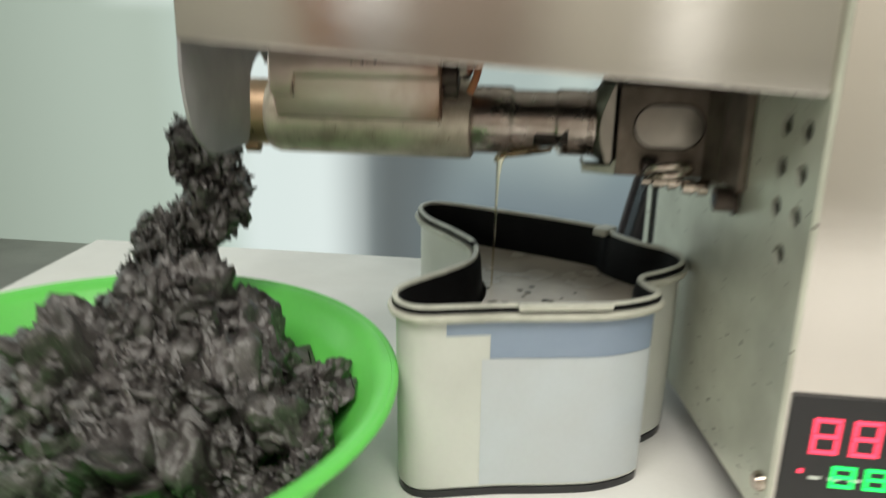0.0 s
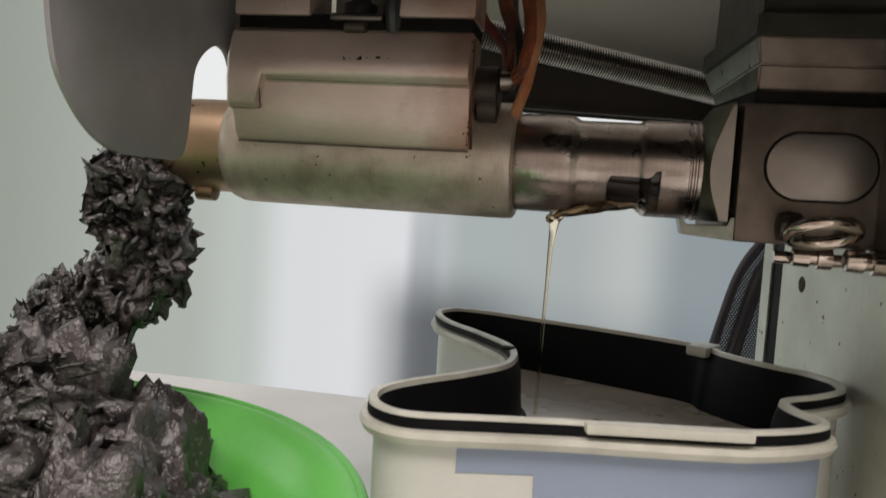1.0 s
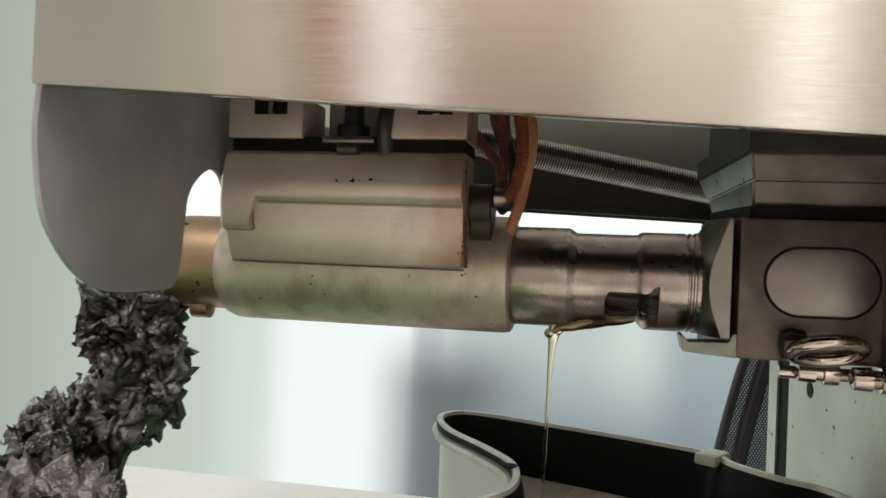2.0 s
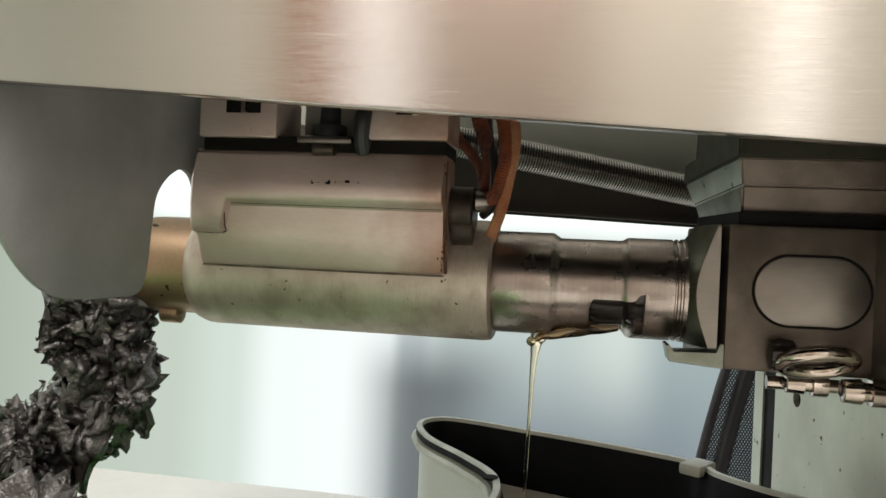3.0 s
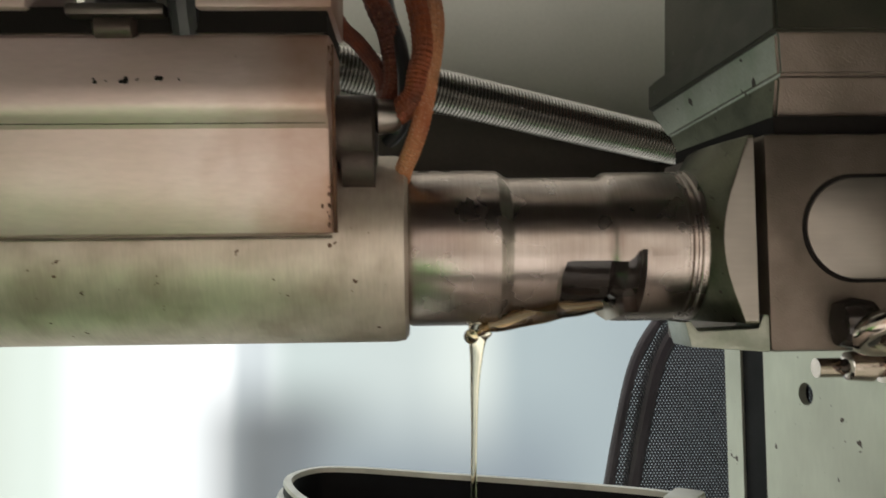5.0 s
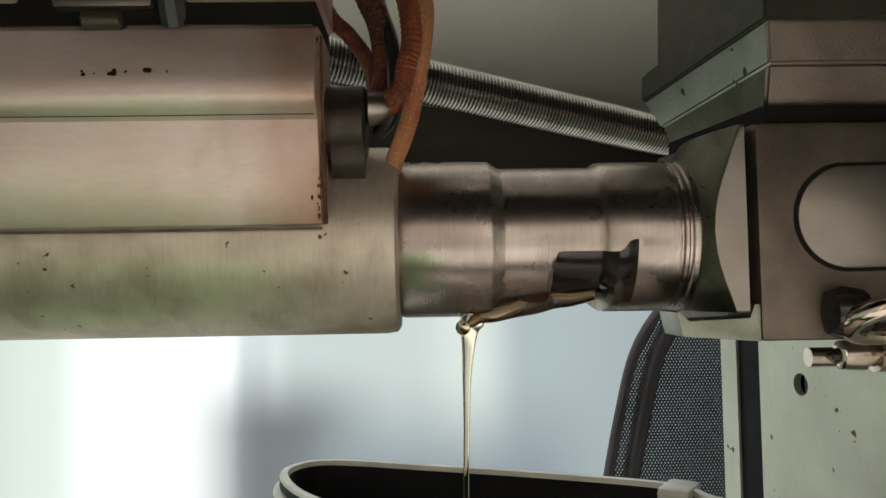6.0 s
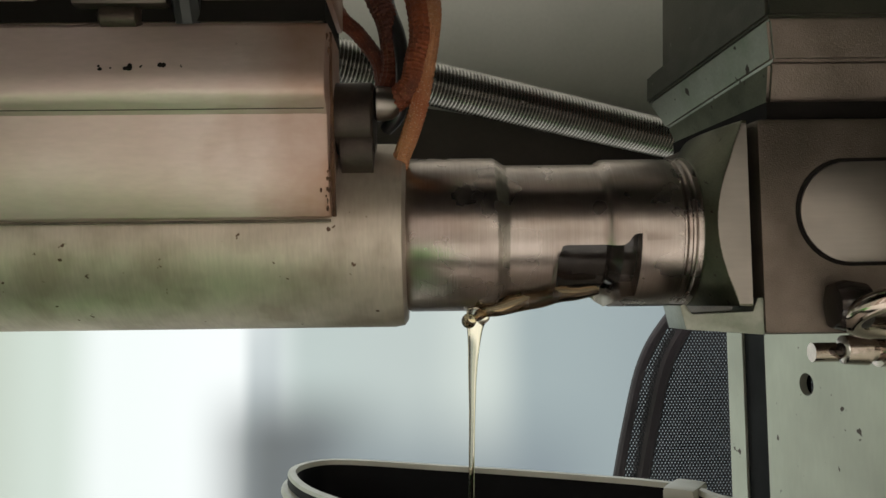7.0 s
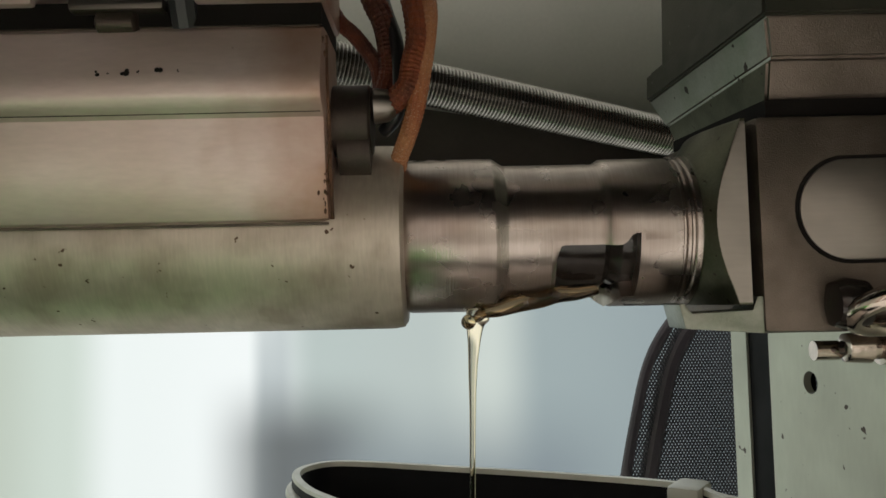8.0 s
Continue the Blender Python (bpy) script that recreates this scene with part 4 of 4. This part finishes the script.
# ---- green basin and the press cake ----
BX, BY, BR, BZ = -0.62, -1.60, 1.78, -1.10
basin = thing("green_basin", "bright green plastic basin full of dark cake", "basin")
prof = [(0.0, TABLE), (1.18, TABLE), (1.23, TABLE + 0.02), (1.66, BZ - 0.05), (1.74, BZ - 0.02), (BR, BZ - 0.015), (BR + 0.005, BZ + 0.01), (BR - 0.02, BZ + 0.022), (1.72, BZ + 0.02), (1.64, BZ - 0.03), (1.21, TABLE + 0.06), (1.16, TABLE + 0.045), (0.0, TABLE + 0.045)]
bm = bmesh.new()
rings = [[bm.verts.new(V(BX + r * math.cos(2 * math.pi * k / 96), BY + r * math.sin(2 * math.pi * k / 96), z)) for k in range(96)] if r else [bm.verts.new(V(BX, BY, z))] for r, z in prof]
for a, b in zip(rings, rings[1:]):
    for k in range(96):
        q = [a[k % len(a)], a[(k + 1) % len(a)], b[(k + 1) % len(b)], b[k % len(b)]]
        bm.faces.new(list(dict.fromkeys(q)))
part("bowl", bm, GREEN, basin)
part("rolled_rim", sweep([(BX + (BR - 0.005) * math.cos(2 * math.pi * k / 96), BY + (BR - 0.005) * math.sin(2 * math.pi * k / 96), BZ + 0.006) for k in range(97)], 0.026, 10), GREEN, basin, "rolled green rim")


def crumpled(rng, at, size, squash, sub=4, bm=None):
    """One lump of folded, torn cake."""
    bm = bm or bmesh.new()
    made = bmesh.ops.create_icosphere(bm, subdivisions=sub, radius=1.0)["verts"]
    turn = Euler([rng.uniform(0, 6.3) for _ in range(3)]).to_matrix()
    seed = Vector([rng.uniform(0, 90) for _ in range(3)])
    c = V(*at)
    for v in made:
        p = v.co.copy()
        w = p + 0.35 * Vector((noise.noise(p * 1.7 + seed), noise.noise(p * 1.7 - seed), noise.noise(p * 1.7 + 2 * seed)))
        n1 = noise.noise(w * 1.1 + seed)
        fold = 1 - 2.4 * abs(noise.noise(w * 1.9 + seed * 1.7))
        torn = 1 - 2.4 * abs(noise.noise(w * 4.3 + seed * 0.6))
        grit = 1 - 2.4 * abs(noise.noise(w * 10.0 + seed))
        d = 0.8 + 0.55 * n1 + 0.26 * fold + 0.09 * torn + 0.045 * grit
        q = Vector((p.x * squash[0], p.y * squash[1], p.z * squash[2])) * d * size * 0.1
        v.co = c + turn @ q
    return bm


def flake(rng, at, size, bm, curl=1.0, n=9):
    """One thin torn flake with a ragged outline, bent and twisted."""
    turn = Euler([rng.uniform(0, 6.3) for _ in range(3)]).to_matrix()
    seed = Vector([rng.uniform(0, 90) for _ in range(3)])
    c = V(*at)
    top, bot = {}, {}
    for i in range(n):
        for j in range(n):
            u, w = 2 * i / (n - 1) - 1, 2 * j / (n - 1) - 1
            o = Vector((u, w, 0))
            if math.hypot(u, w) + 0.5 * noise.noise(o * 2.1 + seed) + 0.35 * noise.noise(o * 6.5 + seed) > 0.85 or (n > 10 and noise.noise(o * 5.0 - seed) > 0.48):
                continue
            h = 0.75 * curl * noise.noise(Vector((u, w, 0.3)) * 1.2 + seed) + 0.25 * noise.noise(Vector((u, w, 0.7)) * 3.1 + seed) + 0.10 * noise.noise(Vector((u, w, 0.2)) * 8.0 + seed)
            p = Vector((u + 0.12 * noise.noise(seed + Vector((u, w, 3)) * 4), 0.7 * w + 0.12 * noise.noise(seed + Vector((w, u, 5)) * 4), h)) * size * 0.1
            top[i, j] = bm.verts.new(c + turn @ p)
            bot[i, j] = bm.verts.new(c + turn @ (p + Vector((0, 0, -0.05 * size * 0.1))))
    for i in range(n - 1):
        for j in range(n - 1):
            k = [(i, j), (i + 1, j), (i + 1, j + 1), (i, j + 1)]
            k = [q for q in k if q in top]
            if len(k) >= 3:
                bm.faces.new([top[q] for q in k])
                bm.faces.new([bot[q] for q in reversed(k)])
    return bm


rng = random.Random(21)
HX, HY = -0.48, -1.12


def heap_height(x, y):
    r = math.hypot((x - HX) / (1.12 if x < HX else 1.04), (y - HY) / 1.10)
    return TABLE + 0.20 + 0.98 * max(0.0, 1 - r) ** 0.75


def in_basin(x, y, z, s):
    """Draws a piece of half-width s in from the basin's sloping wall."""
    z = max(z, TABLE + 0.08 + 0.8 * s)
    most = max(0.2, 1.16 + max(0.0, z - 0.6 * s - TABLE - 0.08) / 1.45 - 0.55 * s)
    d = math.hypot(x - BX, y - BY)
    k = min(1.0, most / max(d, 1e-6))
    return BX + (x - BX) * k, BY + (y - BY) * k, z




def cake_strip(rng, path, width, lean, n=25, ruffle=1.0, pace=0.5):
    """A torn strip of cake along a path: ruffled, with ragged edges and a skin's thickness."""
    bm = bmesh.new()
    pts = [V(*p) for p in path]
    seed = Vector([rng.uniform(0, 90) for _ in range(3)])
    w = 0.1 * width
    top, bot = [], []
    for i, p in enumerate(pts):
        d = (pts[min(i + 1, len(pts) - 1)] - pts[max(i - 1, 0)]).normalized()
        side = d.cross(lean).normalized()
        side = Matrix.Rotation(0.9 * noise.noise(seed + Vector((pace * i * 0.09, 0, 0))), 3, d) @ side
        up = side.cross(d)
        end = min(1.0, 0.25 + 4.0 * min(i, len(pts) - 1 - i) / len(pts))
        ext = [end * (0.72 + 0.5 * noise.noise(seed + Vector((pace * i * 0.16, e * 7.0, 0))) + 0.85 * abs(noise.noise(seed + Vector((pace * i * 0.62, e * 9.0, 4))))) for e in (-1, 1)]
        ra, rb = [], []
        for j in range(n):
            u = 2 * j / (n - 1) - 1
            k = u * (ext[0] if u < 0 else ext[1])
            at = seed + Vector((pace * i * 0.10, 1.6 * u, 0))
            h = ruffle * (0.50 * noise.noise(at * 0.8) + 0.18 * noise.noise(at * 2.1) + 0.09 * noise.noise(at * 5.1) + 0.07 * noise.noise(at * 11.0)) - 0.45 * u * u
            jag = 0.30 * noise.noise(at * 3.7 + seed)
            q = p + side * (w * 0.5 * (k + jag)) + up * (w * 0.62 * h) + d * (w * 0.30 * noise.noise(at * 1.9 - seed))
            ra.append(bm.verts.new(q))
            rb.append(bm.verts.new(q - up * 0.0011 * (0.6 + 0.8 * (1 - u * u))))
        top.append(ra)
        bot.append(rb)
    for i in range(len(pts) - 1):
        for j in range(n - 1):
            if noise.noise(seed + Vector((pace * i * 0.45, j * 0.45, 9))) > 0.52:
                continue
            bm.faces.new((top[i][j], top[i][j + 1], top[i + 1][j + 1], top[i + 1][j]))
            bm.faces.new((bot[i][j], bot[i + 1][j], bot[i + 1][j + 1], bot[i][j + 1]))
        for j in (0, n - 1):
            bm.faces.new((top[i][j], top[i + 1][j], bot[i + 1][j], bot[i][j]))
    return bm


heap = thing("press_cake_heap", "heap of dark glossy crumpled press cake in the green basin", "press cake")
core = bmesh.new()
for i in range(16):
    crumpled(rng, (HX + rng.uniform(-0.7, 0.7), HY + rng.uniform(-0.55, 0.55), TABLE + 0.32), 0.36, (1.2, 1.0, 0.6), 3, core)
tagged(part("packed_core", core, CAKE, heap, angle=150), kind="stuff")
for i in range(30):
    a, r = rng.uniform(0, 2 * math.pi), math.sqrt(rng.random()) * 0.92
    x, y = HX + (1.18 if math.cos(a) < 0 else 0.95) * r * math.cos(a), HY + 1.0 * r * math.sin(a)
    s = rng.uniform(0.26, 0.44)
    part("cake_lump", crumpled(rng, in_basin(x, y, heap_height(x, y) - 0.16, s * 0.8), s, (rng.uniform(0.9, 1.6), rng.uniform(0.5, 0.9), rng.uniform(0.35, 0.7)), 5), CAKE, heap, angle=150)
for i in range(20):
    s = rng.uniform(0.08, 0.17)
    part("cake_lump", crumpled(rng, in_basin(rng.uniform(0.35, 1.0), rng.uniform(-2.3, -0.5), TABLE + rng.uniform(0.25, 0.66), s), s, (1.3, 0.9, 0.6), 4), CAKE, heap, angle=150)
# ragged shreds up the basin's open side
for i in range(9):
    x, y, z, az = rng.uniform(0.35, 0.7), -2.1 + 0.19 * i, TABLE + rng.uniform(0.42, 0.62), rng.uniform(-0.9, 0.9)
    path = [in_basin(x + 0.34 * k / 50 * math.cos(az), y + 0.34 * k / 50 * math.sin(az), z + 0.10 * math.sin(k / 16), 0.16) for k in range(51)]
    part("cake_shred", cake_strip(rng, path, rng.uniform(0.16, 0.26), Vector((-0.4, -0.3, 1.0)).normalized(), 19, 1.3), CAKE, heap, angle=120)
# folded tongues of cake draped over the heap
for i in range(54):
    a, r = rng.uniform(0, 2 * math.pi), math.sqrt(rng.random()) * 0.95
    x, y = HX + (1.2 if math.cos(a) < 0 else 0.98) * r * math.cos(a), HY + 1.0 * r * math.sin(a)
    az, L, arch = rng.uniform(0, 2 * math.pi), rng.uniform(0.45, 1.0), rng.uniform(0.08, 0.24)
    bend = rng.uniform(-1.6, 1.6)
    path = []
    px, py = x, y
    for k in range(91):
        f = k / 90
        px += math.cos(az + bend * f) * L / 90
        py += math.sin(az + bend * f) * L / 90
        path.append(in_basin(px, py, heap_height(px, py) - 0.06 + arch * math.sin(math.pi * (0.1 + 0.9 * f)), 0.24))
    part("cake_fold", cake_strip(rng, path, rng.uniform(0.34, 0.62), Vector((0.15, -0.25, 1.0)).normalized()), CAKE, heap, angle=120)
flakes = bmesh.new()
for i in range(120):
    a, r = rng.uniform(0, 2 * math.pi), math.sqrt(rng.random())
    x, y = HX + (1.22 if math.cos(a) < 0 else 0.95) * r * math.cos(a), HY + 0.95 * r * math.sin(a)
    size = rng.uniform(0.05, 0.13)
    flake(rng, in_basin(x, y, heap_height(x, y) + rng.uniform(-0.10, 0.06), size), size, flakes, 1.2, 11)
tagged(part("torn_crumb", flakes, CAKE, heap, angle=120), kind="stuff")

ribbon = thing("press_cake_ribbon", "torn ribbon of dark press cake dropping from the outlet", "press cake")
TRAIL = [(-0.44, -0.12, 0.32), (-0.43, -0.17, 0.16), (-0.47, -0.22, 0.03), (-0.44, -0.23, -0.10), (-0.36, -0.25, -0.24), (-0.38, -0.27, -0.40), (-0.52, -0.30, -0.53), (-0.72, -0.35, -0.60), (-0.80, -0.42, -0.72), (-0.76, -0.50, -0.92)]
for k, (dx, dz, wide) in enumerate(((0.0, 0.0, 0.40), (-0.07, 0.03, 0.32), (0.07, -0.02, 0.30))):
    path = [(p[0] + dx * min(1, i / 40) + 0.03 * math.sin(i * 0.175 + k), p[1] + 0.05 * k - 0.05, p[2] + dz) for i, p in enumerate(smooth_line(TRAIL, 22))]
    part("cake_strip", cake_strip(rng, path, wide, Vector((0.2, -1.0, 0.25)).normalized(), 31, 1.2), CAKE, ribbon, angle=120)
for i, p in enumerate(smooth_line(TRAIL[1:], 2)):
    bm = bmesh.new()
    for k in range(5):
        flake(rng, (p[0] + rng.uniform(-0.22, 0.20), p[1] + rng.uniform(-0.08, 0.05), p[2] + rng.uniform(-0.08, 0.08)), rng.uniform(0.06, 0.13), bm, 1.7, 17)
    part("cake_shred", bm, CAKE, ribbon, angle=120)

# ---- the office chair behind ----
chair = thing("office_chair", "black mesh-backed office chair with dark plastic frame", "chair")
CY = 3.9
rim_line = smooth_line([(2.80, CY, -2.6), (2.85, CY, -2.0), (2.945, CY, -1.5), (3.06, CY, -0.95), (3.20, CY, -0.44), (3.43, CY, -0.08), (3.85, CY, 0.35), (4.6, CY, 0.55), (5.4, CY, 0.35), (5.9, CY, -0.2), (6.2, CY, -1.2), (6.3, CY, -2.6), (5.6, CY, -3.0), (3.6, CY, -3.0)], 6, True)
part("back_frame", sweep([tuple(p) for p in rim_line] + [tuple(rim_line[0])], 0.045, 10), CHAIR_FRAME, chair, "glossy dark frame tube")
part("back_band", sweep([(p[0] + 0.20, CY + 0.05, p[2]) for p in rim_line[:40]], 0.075, 10), CHAIR_FRAME, chair, "dark purple-grey inner band")
bm = bmesh.new()


def half(z):
    """The left edge of the chair's back at a height."""
    best = min(rim_line[:40], key=lambda p: abs(p[2] - z))
    return best[0]


pitch, wire = 0.023, 0.0062
for sgn in (1, -1):
    for i in range(-30, 175):
        x0 = 2.4 + i * pitch * 1.155
        a, b = None, None
        for k in range(0, 61):
            z = -2.4 + k * 0.05
            x = x0 + sgn * 0.577 * (z + 0.95)
            inside = half(z) < x < 5.6 and z < 0.3
            if inside:
                a = a or (x, z)
                b = (x, z)
        if a and b and b[1] - a[1] > 0.08:
            dx, dz = b[0] - a[0], b[1] - a[1]
            l = math.hypot(dx, dz)
            ux, uz = -dz / l * wire, dx / l * wire
            y = CY + 0.004 * sgn
            f = [bm.verts.new(V(p[0] + s * ux, yy, p[1] + s * uz)) for p in (a, b) for yy in (y, y + 0.012) for s in (-1, 1)]
            for q in ((0, 1, 5, 4), (2, 3, 7, 6), (0, 2, 6, 4), (1, 3, 7, 5)):
                bm.faces.new([f[j] for j in q])
tagged(part("mesh_back", bm, MESH, chair, "fine black net fabric"), kind="stuff")
part("seat", box(2.6, 6.4, 4.0, 8.0, -5.2, -4.6, 0.2), MESH, chair)
part("back_post", box(4.35, 4.75, 3.9, 4.2, -4.7, -2.9, 0.05), BLACK_PLASTIC, chair)
part("column", prism([(4.55 + 0.25 * math.cos(k * math.pi / 8), 6 + 0.25 * math.sin(k * math.pi / 8)) for k in range(16)], "z", FLOOR_Z + 0.7, -5.2), BLACK_PLASTIC, chair)
for k in range(5):
    a = 2 * math.pi * k / 5 + 0.3
    part("base_arm", sweep([(4.55, 6, FLOOR_Z + 0.9), (4.55 + 2.6 * math.cos(a), 6 + 2.6 * math.sin(a), FLOOR_Z + 0.5), (4.55 + 2.8 * math.cos(a), 6 + 2.8 * math.sin(a), FLOOR_Z + 0.2)], [0.3, 0.2, 0.2]), BLACK_PLASTIC, chair)

# ---- unseen stand-ins behind the viewer, added for the steel's reflections ----
ward = thing("unseen_wardrobe", "unseen red-brown wardrobe added for the steel's brown reflection", "wardrobe")
part("carcass", box(-5.4, 1.6, -26, -23.2, FLOOR_Z, 14, 0.05), WOOD, ward)
for x0, x1 in ((-5.3, -3.1), (-3.0, -0.8), (-0.7, 1.5)):
    part("door", box(x0, x1, -23.2, -23.0, FLOOR_Z + 0.4, 13.8, 0.04), WOOD, ward)
win = tagged(new("unseen_window"), "unseen barred window added for the stripes in the steel", "window", kind="structure")
for x0 in (-9.15, -7.95, -7.15, -5.85):
    part("window_bar", box(x0 - 0.22, x0 + 0.22, -25.2, -24.9, FLOOR_Z + 2, 15, 0.03), WOOD, win)
part("window_sill", box(-9.3, -5.5, -25.6, -24.6, -4.6, -4.3, 0.05), WHITE_TOP, win)
cur = thing("unseen_curtain", "unseen orange-brown curtain added for the steel's reflection", "curtain")
bm = bmesh.new()
for k in range(7):
    sweep([(-11.4 + 0.3 * k, -25 + 0.1 * (k % 2), FLOOR_Z + 0.1), (-11.4 + 0.3 * k, -25 + 0.1 * (k % 2), 15)], 0.19, 12, bm)
tagged(part("curtain_folds", bm, CURTAIN, cur), kind="stuff")
